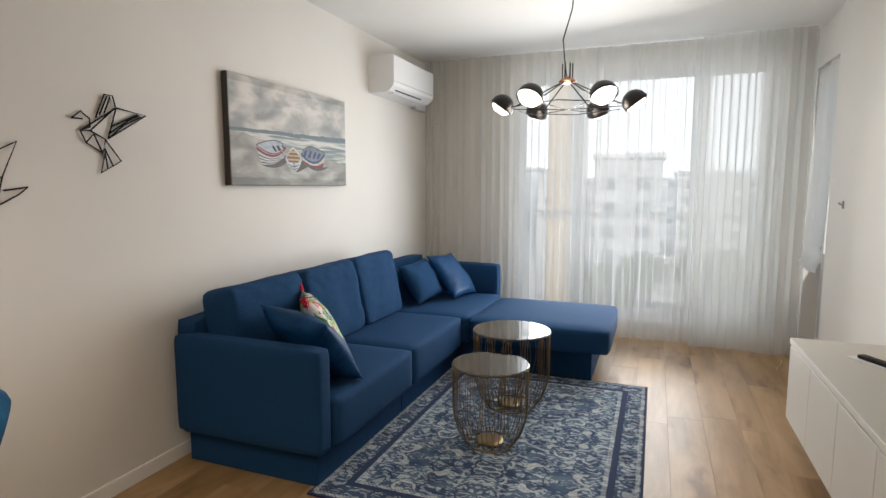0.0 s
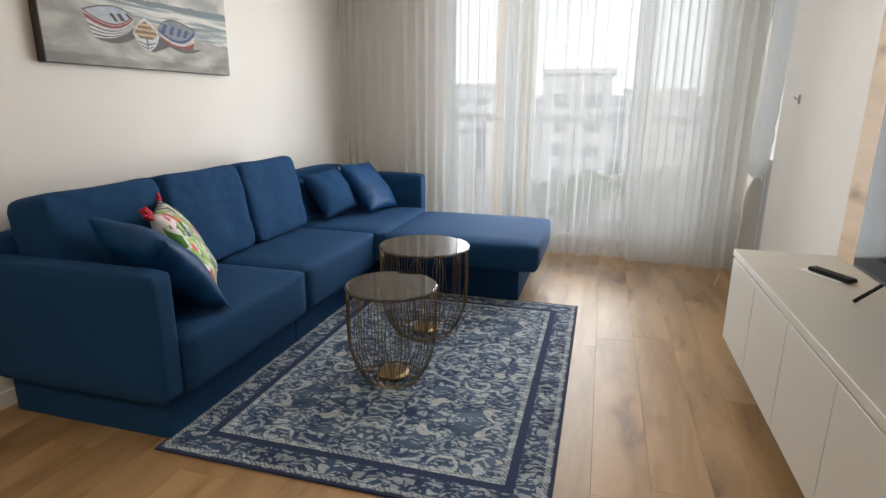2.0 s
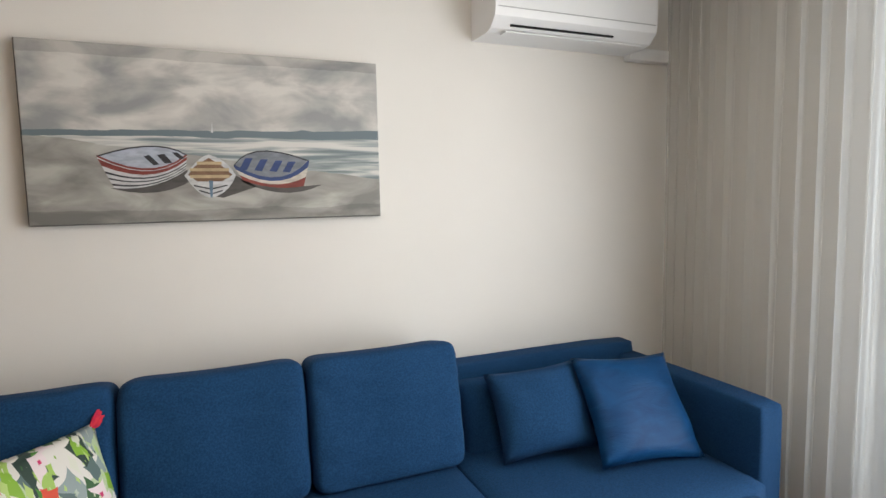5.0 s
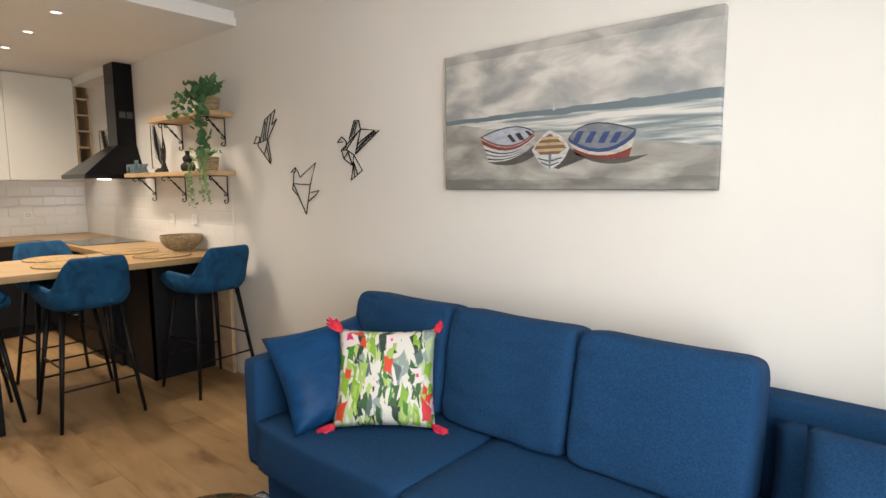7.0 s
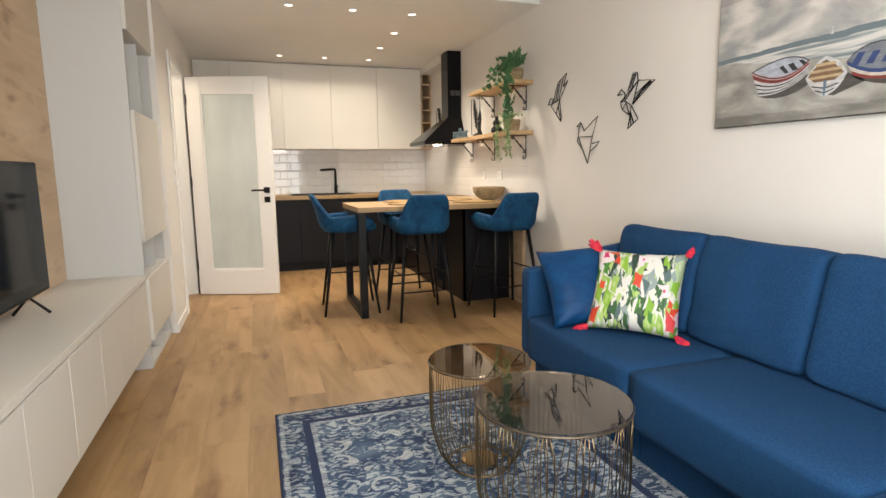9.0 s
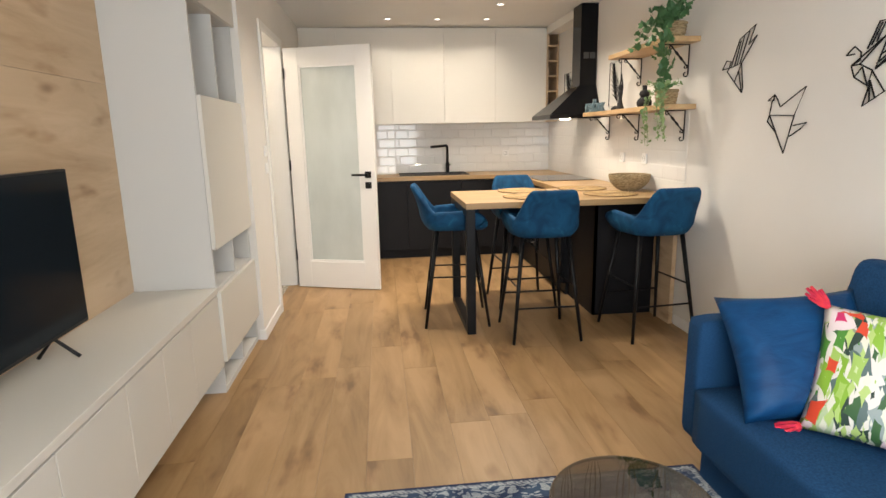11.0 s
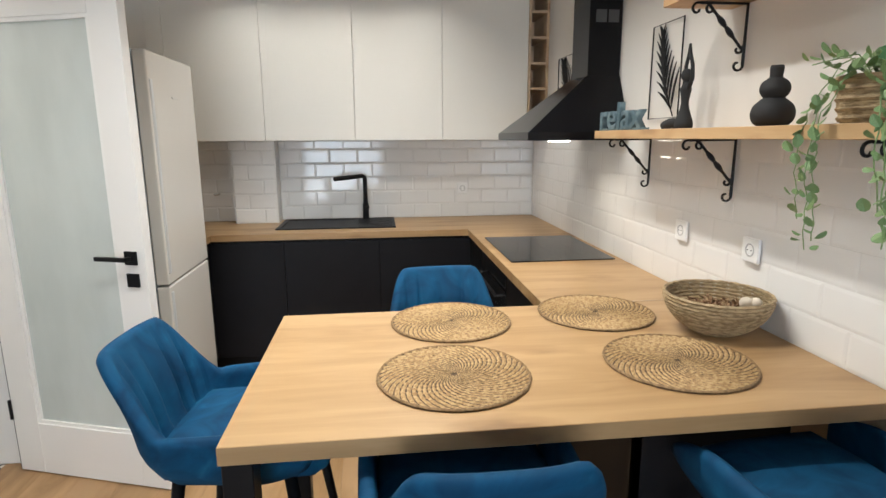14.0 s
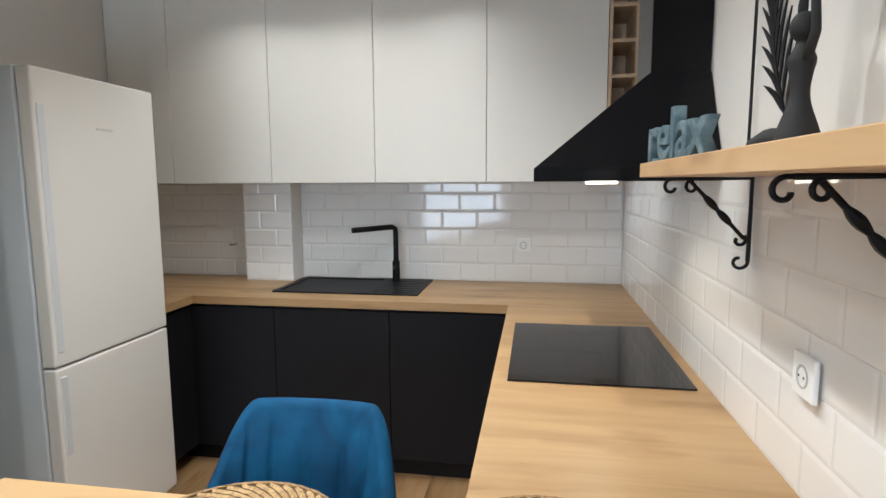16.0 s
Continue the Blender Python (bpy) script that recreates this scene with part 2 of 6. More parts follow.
def cushion(w, h, d, puff=1.0, seg=12, power=3.0, crease=0.006, seed=0):
    """A stuffed pad: w along x, h along y, thickness d along z, pinched at its edges."""
    bm = bmesh.new()
    grid = {}
    for s in (1, -1):
        for i in range(seg + 1):
            for j in range(seg + 1):
                u, v = 2 * i / seg - 1, 2 * j / seg - 1
                u = math.copysign(abs(u) ** 0.85, u)
                v = math.copysign(abs(v) ** 0.85, v)
                edge = i in (0, seg) or j in (0, seg)
                if edge and (0, i, j) in grid:
                    grid[(s, i, j)] = grid[(0, i, j)]
                    continue
                t = max(0.0, (1 - abs(u) ** power) * (1 - abs(v) ** power)) ** 0.5
                pull = 1 - 0.05 * puff * (1 - abs(v) ** 2) * (abs(u) ** 4)
                pull2 = 1 - 0.05 * puff * (1 - abs(u) ** 2) * (abs(v) ** 4)
                wob = noise.noise(Vector((u * 2.2 + seed, v * 2.2, s * 1.5 + seed))) * crease * 2
                x, y, z = u * w / 2 * pull, v * h / 2 * pull2, s * d / 2 * t
                vert = bm.verts.new((x, y, z + (wob if not edge else 0)))
                grid[(s, i, j)] = vert
                if edge:
                    grid[(0, i, j)] = vert
    for s in (1, -1):
        for i in range(seg):
            for j in range(seg):
                q = [grid[(s, i, j)], grid[(s, i + 1, j)], grid[(s, i + 1, j + 1)], grid[(s, i, j + 1)]]
                bm.faces.new(q if s > 0 else q[::-1])
    return bm


def soft_box(lo, hi, bevel=0.03, bulge=0.012, seed=0, cuts=10):
    """An upholstered block: rounded edges, faces slightly swollen and uneven."""
    bm = bmesh.new()
    c = [(a + b) / 2 for a, b in zip(lo, hi)]
    s = [abs(b - a) / 2 for a, b in zip(lo, hi)]
    add_box(bm, lo, hi)
    bmesh.ops.subdivide_edges(bm, edges=bm.edges[:], cuts=cuts, use_grid_fill=True)
    for v in bm.verts:
        p = Vector([(v.co[i] - c[i]) / s[i] for i in range(3)])
        q = Vector([max(-(s[i] - bevel), min(s[i] - bevel, p[i] * s[i])) for i in range(3)])
        # redistribute so that rows lie close to the edges
        full = Vector([math.copysign(min(1, abs(p[i]) ** 0.8), p[i]) * s[i] for i in range(3)])
        core = Vector([max(-(s[i] - bevel), min(s[i] - bevel, full[i])) for i in range(3)])
        off = full - core
        if off.length > 1e-6:
            out = core + off.normalized() * bevel
        else:
            out = full
        k = [1 - abs(p[i]) ** 2 for i in range(3)]
        for i in range(3):
            if abs(p[i]) > 0.99:
                j, h = (i + 1) % 3, (i + 2) % 3
                out[i] += math.copysign(bulge * max(0, k[j]) ** 0.5 * max(0, k[h]) ** 0.5, p[i])
        out += Vector([noise.noise(Vector((p.x * 2 + seed, p.y * 2 + i * 7, p.z * 2))) for i in range(3)]) * bulge * 0.25
        v.co = Vector(c) + out
    return bm


def round_pad(w, h, d, n=6.0, seed=0, seg=16):
    """A firm stuffed pad with soft corners, seamed round its edge."""
    bm = bmesh.new()
    add_box(bm, (-1, -1, -1), (1, 1, 1))
    bmesh.ops.subdivide_edges(bm, edges=bm.edges[:], cuts=seg, use_grid_fill=True)
    for v in bm.verts:
        p = Vector([math.copysign(abs(c) ** 0.75, c) for c in v.co])
        k = (abs(p.x) ** n + abs(p.y) ** n + abs(p.z) ** (n * 0.6)) ** (-1 / n)
        q = p * k
        swell = 1 + 0.10 * (1 - q.x ** 2) * (1 - q.y ** 2)
        wob = noise.noise(Vector((q.x * 1.7 + seed, q.y * 1.7, q.z))) * 0.010 + noise.noise(Vector((q.x * 5 + seed, q.y * 5, q.z * 2))) * 0.005
        wob += noise.noise(Vector((q.x * 3 + q.y * 2 + seed, q.y * 11, 3))) * 0.004 * (1 + 2 * max(0, q.y - 0.4))
        v.co = Vector((q.x * w / 2, q.y * h / 2, q.z * d / 2 * swell + wob))
        v.co.y -= 0.010 * (1 - q.x ** 2) * (q.y > 0) * q.y
    return bm

# ---- structure ----
W, S, N, H, HK = -2.345, -2.70, 5.34, 2.58, 2.48
structure("wall_west", box((W - 0.12, S - 0.12, -0.1), (W, N + 0.2, 2.8)), M_WALL, "plain off-white painted plaster wall", "wall")
structure("wall_south", box((W, S - 0.12, -0.1), (2.0, S, 2.8)), M_WALL, "off-white wall behind the kitchen units", "wall")
structure("wall_east_kitchen", boxes([((0.50, S, -0.1), (0.62, -1.195, 2.8)), ((0.50, -1.195, 2.115), (0.62, -0.405, 2.8)), ((0.50, -0.405, -0.1), (0.62, 0.22, 2.8)),
                                      ((0.62, 0.10, -0.1), (1.9, 0.22, 2.8))]), M_WALL, "off-white wall with a doorway to the hall", "wall")
structure("wall_east", boxes([((0.96, 0.22, -0.1), (1.18, 4.52, 2.8)), ((0.99, 4.52, 2.27), (1.18, 5.20, 2.8)), ((0.99, 4.52, -0.1), (1.18, 5.20, 0.10)),
                              ((0.99, 5.20, -0.1), (1.18, N + 0.2, 2.8))]), M_WALL, "off-white wall behind the television", "wall")
structure("wall_north", boxes([((W, N, -0.1), (-1.42, N + 0.2, 2.8)), ((0.75, N, -0.1), (0.99, N + 0.2, 2.8)), ((-1.42, N, 2.40), (0.75, N + 0.2, 2.8)),
                               ((-1.42, N, -0.1), (0.75, N + 0.2, 0.14))]), M_WALL, "wall round the floor-length windows", "wall")
structure("ceiling", box((W, 0.53, H), (1.2, N + 0.2, H + 0.12)), M_CEIL, "smooth white ceiling of the living room", "ceiling")
structure("ceiling_kitchen", box((W, S, HK), (0.5, 0.53, H + 0.1)), M_CEIL, "lowered white kitchen ceiling with small spotlights", "ceiling")
structure("trim", box((W, 0.53, HK), (0.96, 0.55, HK + 0.05)), M_TRIM, "white strip along the edge of the lowered ceiling", "trim")
structure("soffit", box((W, -2.38, 2.40), (W + 0.14, -1.48, HK)), M_WALL, "small white boxed soffit above the cooker hood", "soffit")
structure("wall_hall", boxes([((1.78, -2.3, -0.1), (1.9, 0.10, 2.8)), ((0.62, -2.3, -0.1), (1.78, -2.18, 2.8))]), M_WALL, "off-white hall walls", "wall")
structure("wall_partition", boxes([((0.62, -1.42, -0.01), (0.76, -1.26, 2.48)), ((0.76, -1.42, -0.01), (1.12, -1.26, 1.28)), ((0.76, -1.42, 2.06), (1.12, -1.26, 2.48)), ((0.755, -1.43, 1.28), (1.13, -1.25, 1.30))]), M_TRIM, "white half-height partition with an opening", "wall")
structure("ceiling_hall", box((0.62, -2.18, HK), (1.78, 0.1, HK + 0.1)), M_CEIL, "white hall ceiling", "ceiling")
BASE = boxes([((W, 0.375, 0), (W + 0.013, N, 0.07)), ((0.487, -0.36, 0), (0.50, 0.22, 0.07)), ((0.487, 0.22, 0), (0.53, 0.233, 0.07)),
              ((0.947, 3.31, 0), (0.96, 4.52, 0.07)), ((1.767, -2.18, 0), (1.78, 0.1, 0.07)), ((0.62, -2.18, 0), (1.767, -2.167, 0.07))], 0.002)
structure("baseboard", BASE, M_TRIM, "low white painted skirting board", "baseboard")

# doorway frame
frame_bm = boxes([((0.485, -0.42, 0), (0.635, -0.405, 2.115)), ((0.485, -1.195, 0), (0.635, -1.18, 2.115)), ((0.485, -1.18, 2.10), (0.635, -0.42, 2.1148)),
                  ((0.482, -0.405, 0), (0.498, -0.345, 2.165)), ((0.482, -1.255, 0), (0.498, -1.195, 2.165)), ((0.482, -1.195, 2.1155), (0.498, -0.405, 2.165)),
                  ((0.622, -0.405, 0), (0.638, -0.345, 2.165)), ((0.622, -1.255, 0), (0.638, -1.195, 2.165))], 0.002)
structure("door_frame", frame_bm, M_TRIM, "white door frame with flat architraves", "door frame")

# floor slab and hall floor
structure("floor", box((W, S, -0.1), (0.56, N, -0.012)), M_UNDER, "warm oak plank laminate floor", "floor")
floor_ob = bpy.data.objects["floor"]
structure("floor_east", box((0.56, 0.16, -0.1), (1.2, N, -0.012)), M_UNDER, "oak plank floor beneath the wall units", "floor")
part("threshold", box((0.5005, -1.18, -0.012), (0.5645, -0.42, -0.001)), M_FLOOR, floor_ob, "oak threshold in the doorway")
floor_hall = structure("floor_hall", box((0.56, -2.18, -0.1), (1.78, 0.1, -0.012)), M_GROUT, "black and white patterned cement tile floor", "floor")

# windows
M_GLASS = mat("window_glass", (1, 1, 1), 0.0)
n_, l_, b_ = nodes(M_GLASS)
tr_ = n_.new("ShaderNodeBsdfTransparent")
gl_ = n_.new("ShaderNodeBsdfGlossy")
gl_.inputs["Roughness"].default_value = 0.02
mx_ = n_.new("ShaderNodeMixShader")
mx_.inputs[0].default_value = 0.02
l_.new(tr_.outputs[0], mx_.inputs[1])
l_.new(gl_.outputs[0], mx_.inputs[2])
l_.new(mx_.outputs[0], n_["Material Output"].inputs[0])


def window(name, x0, x1, z0, z1, transom):
    fr = structure(name, boxes([((x0, 5.42, z0), (x0 + 0.07, 5.49, z1)), ((x1 - 0.07, 5.42, z0), (x1, 5.49, z1)), ((x0 + 0.07, 5.42, z0), (x1 - 0.07, 5.49, z0 + 0.08)),
                                ((x0 + 0.07, 5.42, z1 - 0.08), (x1 - 0.07, 5.49, z1)), ((x0 + 0.07, 5.43, transom - 0.03), (x1 - 0.07, 5.48, transom + 0.03))], 0.003),
                   M_FRAME, "window frame with a transom, greyed for backlight", "window")
    for a, b in ((z0 + 0.08, transom - 0.03), (transom + 0.03, z1 - 0.08)):
        p = part("pane", box((x0 + 0.07, 5.45, a), (x1 - 0.07, 5.456, b)), M_GLASS, fr, "clear window pane")
        p.visible_shadow = False


window("window_1", -1.42, -0.85, 0.14, 2.40, 1.10)
window("window_2", -0.85, 0.20, 0.14, 2.40, 1.10)
window("window_3", 0.20, 0.75, 0.14, 2.40, 1.10)
side = structure("window_4", boxes([((1.10, 4.52, 0.10), (1.16, 4.59, 2.27)), ((1.10, 5.13, 0.10), (1.16, 5.20, 2.27)), ((1.10, 4.59, 0.10), (1.16, 5.13, 0.17)), ((1.10, 4.59, 2.20), (1.16, 5.13, 2.27))], 0.003),
                 M_PVC, "white side window behind a blind", "window")
part("pane", box((1.13, 4.59, 0.17), (1.136, 5.13, 2.20)), M_GLASS, side, "clear window pane").visible_shadow = False

# Opaque panel added to hide the bright view through the glass below the blind.
part("cover_panel", box((1.092, 4.64, 0.171), (1.128, 5.129, 0.84)), M_FRAME, side, "plain grey panel added over the lower glass")
# Dark strip filling the gap beside the sash.
part("sash_gap_strip", box((1.086, 4.60, 0.17), (1.099, 4.64, 2.20)), M_BLACK, side, "dark strip in the gap along the sash")

# ---- kitchen ----


def slab(name, lo, hi, material, parent, label="", bevel=0.0015):
    return part(name, box(lo, hi, bevel, 1), material, parent, label)


# worktop and table top
wt = thing("worktop", "light oak laminate worktop running round the corner of the kitchen", "worktop")
bm = boxes([((W + 0.001, S + 0.001, 0.86), (-1.756, -0.444, 0.90)), ((-1.756, S + 0.001, 0.86), (-0.17, -2.087, 0.90)), ((-0.17, S + 0.001, 0.86), (0.49, -1.83, 0.90))])
bmesh.ops.remove_doubles(bm, verts=bm.verts, dist=1e-5)
part("top", bm, M_OAKTOP, wt)
part("seam_strip", box((W + 0.01, -0.4435, 0.861), (-1.756, -0.4405, 0.9005)), M_CHROME, wt, "thin pale joint strip")
tt = thing("bar_table", "oak-topped breakfast bar on a black steel frame", "table")
part("tabletop", box((W + 0.001, -0.44, 0.86), (-0.866, 0.366, 0.90), 0.0015, 1), M_OAKTOP, tt, "light oak laminate top")
part("leg", box((-0.93, 0.30, 0), (-0.87, 0.36, 0.86), 0.002, 1), M_BLACK, tt, "square black steel leg")
part("leg", box((-0.93, -0.436, 0), (-0.87, -0.376, 0.86), 0.002, 1), M_BLACK, tt, "square black steel leg")
part("floor_bar", box((-0.93, -0.376, 0), (-0.87, 0.30, 0.05), 0.002, 1), M_BLACK, tt, "black steel bar on the floor")
part("top_bar", box((-0.93, -0.376, 0.81), (-0.87, 0.30, 0.859), 0.002, 1), M_BLACK, tt, "black steel bar under the top")
pn = thing("bar_end_cabinet", "black laminate cabinet end under the oak breakfast bar", "cabinet")
part("front_panel", box((-1.85, 0.075, 0.0), (W + 0.045, 0.095, 0.859)), M_BLACKCAB, pn, "black laminate panel")
part("side_panel", box((-1.87, -0.44, 0.0), (-1.85, 0.095, 0.859)), M_BLACKCAB, pn, "black laminate panel")
part("wall_panel", box((W + 0.015, 0.096, 0.0), (W + 0.045, 0.366, 0.859)), M_OAKPANEL, pn, "oak panel on the wall")

bc = thing("base_cabinet", "matt black base cabinets under the oak worktop", "cabinet")
part("body", boxes([((W + 0.005, S + 0.005, 0.10), (-1.80, -0.45, 0.859)), ((-1.80, S + 0.005, 0.10), (0.48, -2.12, 0.859)), ((-0.13, -2.12, 0.10), (0.48, -1.85, 0.859))]), M_BLACKCAB, bc)
part("plinth", boxes([((W + 0.01, -2.4, 0.0), (-1.83, -0.46, 0.10)), ((-1.83, S + 0.01, 0.0), (0.47, -2.16, 0.10))]), M_BLACKCAB, bc, "recessed black plinth")
for a, b in ((-1.776, -1.19), (-1.187, -0.60), (-0.597, -0.15)):
    d = slab("door", (a, -2.12, 0.105), (b, -2.10, 0.845), M_BLACKCAB, bc, "matt black cabinet door")
    part("handle", box(((a + b) / 2 - 0.09, -2.104, 0.835), ((a + b) / 2 + 0.09, -2.094, 0.85)), M_BLACK, d, "black edge pull")
for a, b in ((-1.11, -0.46), (-2.12, -1.75)):
    slab("door", (-1.80, a, 0.105), (-1.78, b, 0.845), M_BLACKCAB, bc, "matt black cabinet door")
slab("side_door", (-0.15, -2.10, 0.105), (-0.13, -1.85, 0.845), M_BLACKCAB, bc, "matt black cabinet side")
ov = thing("oven", "built-in black glass oven under the hob", "oven")
part("front", box((-1.80, -1.745, 0.25), (-1.778, -1.115, 0.845), 0.002, 1), M_BLACKGLASS, ov, "black glass door")
part("handle", tube([(-1.778, -1.68, 0.72), (-1.745, -1.68, 0.72), (-1.745, -1.18, 0.72), (-1.778, -1.18, 0.72)], 0.008), M_BLACK, ov, "black bar handle")
part("lower_handle", tube([(-1.778, -1.60, 0.30), (-1.755, -1.60, 0.30), (-1.755, -1.26, 0.30), (-1.778, -1.26, 0.30)], 0.006), M_CHROME, ov, "chrome bar handle")

ub = thing("wall_cabinet", "tall cream-white handleless wall cabinets reaching the ceiling", "cabinet")
part("body", boxes([((-2.20, S + 0.005, 1.465), (0.20, -2.40, 2.472))]), M_WHITE, ub)
UX = [-2.204, -1.629, -1.052, -0.479, 0.095, 0.20]
for a, b in zip(UX, UX[1:]):
    slab("door", (a + 0.0015, -2.398, 1.462), (b - 0.0015, -2.38, 2.455), M_WHITE, ub, "plain cream-white cabinet door")
fl = thing("filler_panel", "white boxed panel beside the wall cabinets", "panel")
part("panel", box((0.202, S + 0.005, 1.465), (0.495, -2.42, 2.475)), M_WHITE, fl)
wr = thing("wine_rack", "narrow oak wine rack with open square holes", "shelf")
rk = [((-2.345 + 0.002, S + 0.01, 1.465), (-2.345 + 0.018, -2.38, 2.455)), ((-2.222, S + 0.01, 1.465), (-2.206, -2.38, 2.455)), ((-2.345, S + 0.001, 1.465), (-2.206, S + 0.01, 2.455))]
part("frame", boxes(rk), M_OAKPANEL, wr)
for k in range(7):
    z = 1.465 + k * 0.162
    part("shelf", box((-2.327, S + 0.01, z), (-2.222, -2.385, z + 0.016)), M_OAKPANEL, wr, "oak divider shelf")

fr = thing("fridge", "tall white two-door fridge freezer", "fridge")
# Body a little darker and bluer than the doors.
part("body", box((-0.17, -1.80, 0.03), (0.44, -1.20, 1.855), 0.006), mat("fridge_side", (0.62, 0.66, 0.70), 0.35), fr, "sides slightly darker and bluer than the doors")
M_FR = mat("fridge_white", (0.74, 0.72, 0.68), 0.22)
for a, b, nm in ((0.06, 0.815, "lower_door"), (0.822, 1.852, "upper_door")):
    d = part(nm, box((-0.232, -1.798, a), (-0.175, -1.202, b), 0.008, 3), M_FR, fr, "glossy white fridge door")
    part("handle", box((-0.236, -1.245, b - 0.32 if a < 0.5 else a + 0.05), (-0.224, -1.215, b - 0.03 if a < 0.5 else b - 0.12), 0.003, 1), mat("handle_grey", (0.60, 0.62, 0.63), 0.3), d, "grey recessed grip")
part("badge", box((-0.234, -1.55, 1.664), (-0.2315, -1.47, 1.672)), M_NICHE, fr, "small grey badge")

hb = thing("hob", "black glass induction hob set in the worktop", "hob")
part("glass", box((-2.31, -1.755, 0.9005), (-1.80, -1.105, 0.906), 0.0015, 1), M_BLACKGLASS, hb)
sk = thing("sink", "black granite sink with drainer set in the worktop", "sink")
part("rim", boxes([((-1.30, -2.67, 0.9005), (-0.53, -2.64, 0.908)), ((-1.30, -2.255, 0.9005), (-0.53, -2.225, 0.908)), ((-0.56, -2.64, 0.9005), (-0.53, -2.255, 0.908)),
                   ((-1.30, -2.64, 0.9005), (-1.02, -2.255, 0.907)), ((-1.02, -2.64, 0.9008), (-0.56, -2.255, 0.9015))]), M_BLACKCAB, sk)
part("drainer", boxes([((-1.28, -2.60 + 0.05 * k, 0.907), (-1.05, -2.58 + 0.05 * k, 0.909)) for k in range(7)]), M_BLACK, sk, "ribbed drainer")
tp = thing("tap", "matt black angular kitchen tap", "tap")
part("spout", tube([(-1.10, -2.60, 0.90), (-1.10, -2.60, 1.18), (-1.097, -2.597, 1.205), (-1.085, -2.585, 1.215), (-0.90, -2.44, 1.206)], 0.015, 12), M_BLACK, tp)
part("lever", tube([(-1.10, -2.60, 0.98), (-1.10, -2.56, 0.985), (-1.12, -2.53, 1.0)], 0.009, 8), M_BLACK, tp)
part("base", lathe([(0, 0), (0.026, 0), (0.026, 0.012), (0.021, 0.014), (0.021, 0.12), (0.016, 0.125), (0, 0.125)], 20, m=pose(-1.10, -2.60, 0.90)), M_BLACK, tp)

hd = thing("cooker_hood", "black pyramid cooker hood with a square chimney", "cooker hood")
bm = bmesh.new()
lo = [(W + 0.002, -1.72, 1.50), (-1.87, -1.72, 1.50), (-1.87, -1.11, 1.50), (W + 0.002, -1.11, 1.50)]
hi = [(W + 0.002, -1.475, 1.76), (-2.18, -1.475, 1.76), (-2.18, -1.245, 1.76), (W + 0.002, -1.245, 1.76)]
bt = [(x, y, 1.462) for x, y, z in lo]
R = [[bm.verts.new(p) for p in q] for q in (bt, lo, hi)]
for A, B in zip(R, R[1:]):
    for k in range(4):
        bm.faces.new((A[k], A[(k + 1) % 4], B[(k + 1) % 4], B[k]))
bm.faces.new(R[0][::-1])
bm.faces.new(R[2])
M_HOOD = mat("hood_black", (0.006, 0.006, 0.007), 0.14, 0.0, 0.16)
part("canopy", bm, M_HOOD, hd)
part("chimney", box((W + 0.002, -1.47, 1.755), (-2.185, -1.25, 2.478), 0.002, 1), M_HOOD, hd)
part("edge_strip", box((-1.872, -1.722, 1.463), (-1.866, -1.108, 1.499)), M_HOOD, hd, "narrow polished edge strip")
for k in range(2):
    part("vent_slot", box((-2.325 + 0.06 * k, -1.2495, 2.0), (-2.275 + 0.06 * k, -1.2465, 2.055)), mat("vent_grey", (0.05, 0.05, 0.05), 0.5), hd, "small slotted vent plate")
part("lamp", box((-2.10, -1.30, 1.455), (-2.02, -1.22, 1.4615)), mat("hood_lamp", (1, 1, 1), emit=(1, 0.82, 0.6), power=14), hd, "lit round hood lamp")
d = bpy.data.lights.new("hood_light", "SPOT")
d.energy, d.spot_size, d.spot_blend, d.shadow_soft_size, d.color = 9, radians(140), 0.8, 0.03, (1, 0.8, 0.58)
new("hood_light", d).matrix_world = look((-2.06, -1.26, 1.452), (-2.06, -1.26, 0))

# open door into the kitchen
dr = tagged(new("door_1"), "white interior door with frosted glass, standing open", "door", kind="structure")
ang = math.degrees(math.atan2(-0.867 + 1.12, -0.303 - 0.45))
dr.matrix_world = pose(0.452, -1.135, 0.006, 0, 0, ang)
DW, DH = 0.775, 2.07
part("leaf", boxes([((0, -0.02, 0), (0.13, 0.02, DH)), ((DW - 0.13, -0.02, 0), (DW, 0.02, DH)), ((0.13, -0.02, 0), (DW - 0.13, 0.02, 0.24)), ((0.13, -0.02, DH - 0.145), (DW - 0.13, 0.02, DH))], 0.0015), mat("door_white", (0.78, 0.765, 0.74), 0.35), dr)
part("glazing_bead", boxes([((0.13, -0.014, 0.24), (0.145, 0.014, DH - 0.145)), ((DW - 0.145, -0.014, 0.24), (DW - 0.13, 0.014, DH - 0.145)), ((0.145, -0.014, 0.24), (DW - 0.145, 0.014, 0.255)), ((0.145, -0.014, DH - 0.16), (DW - 0.145, 0.014, DH - 0.145))]), M_TRIM, dr, "white glazing bead")
part("frosted_pane", box((0.145, -0.004, 0.255), (DW - 0.145, 0.004, DH - 0.16)), textured("frosted_glass", [(0.35, (0.49, 0.53, 0.51)), (0.65, (0.56, 0.60, 0.58))], 5, (1, 1, 0.4), rough=0.3, bump=0.05), dr, "frosted grey-green glass")
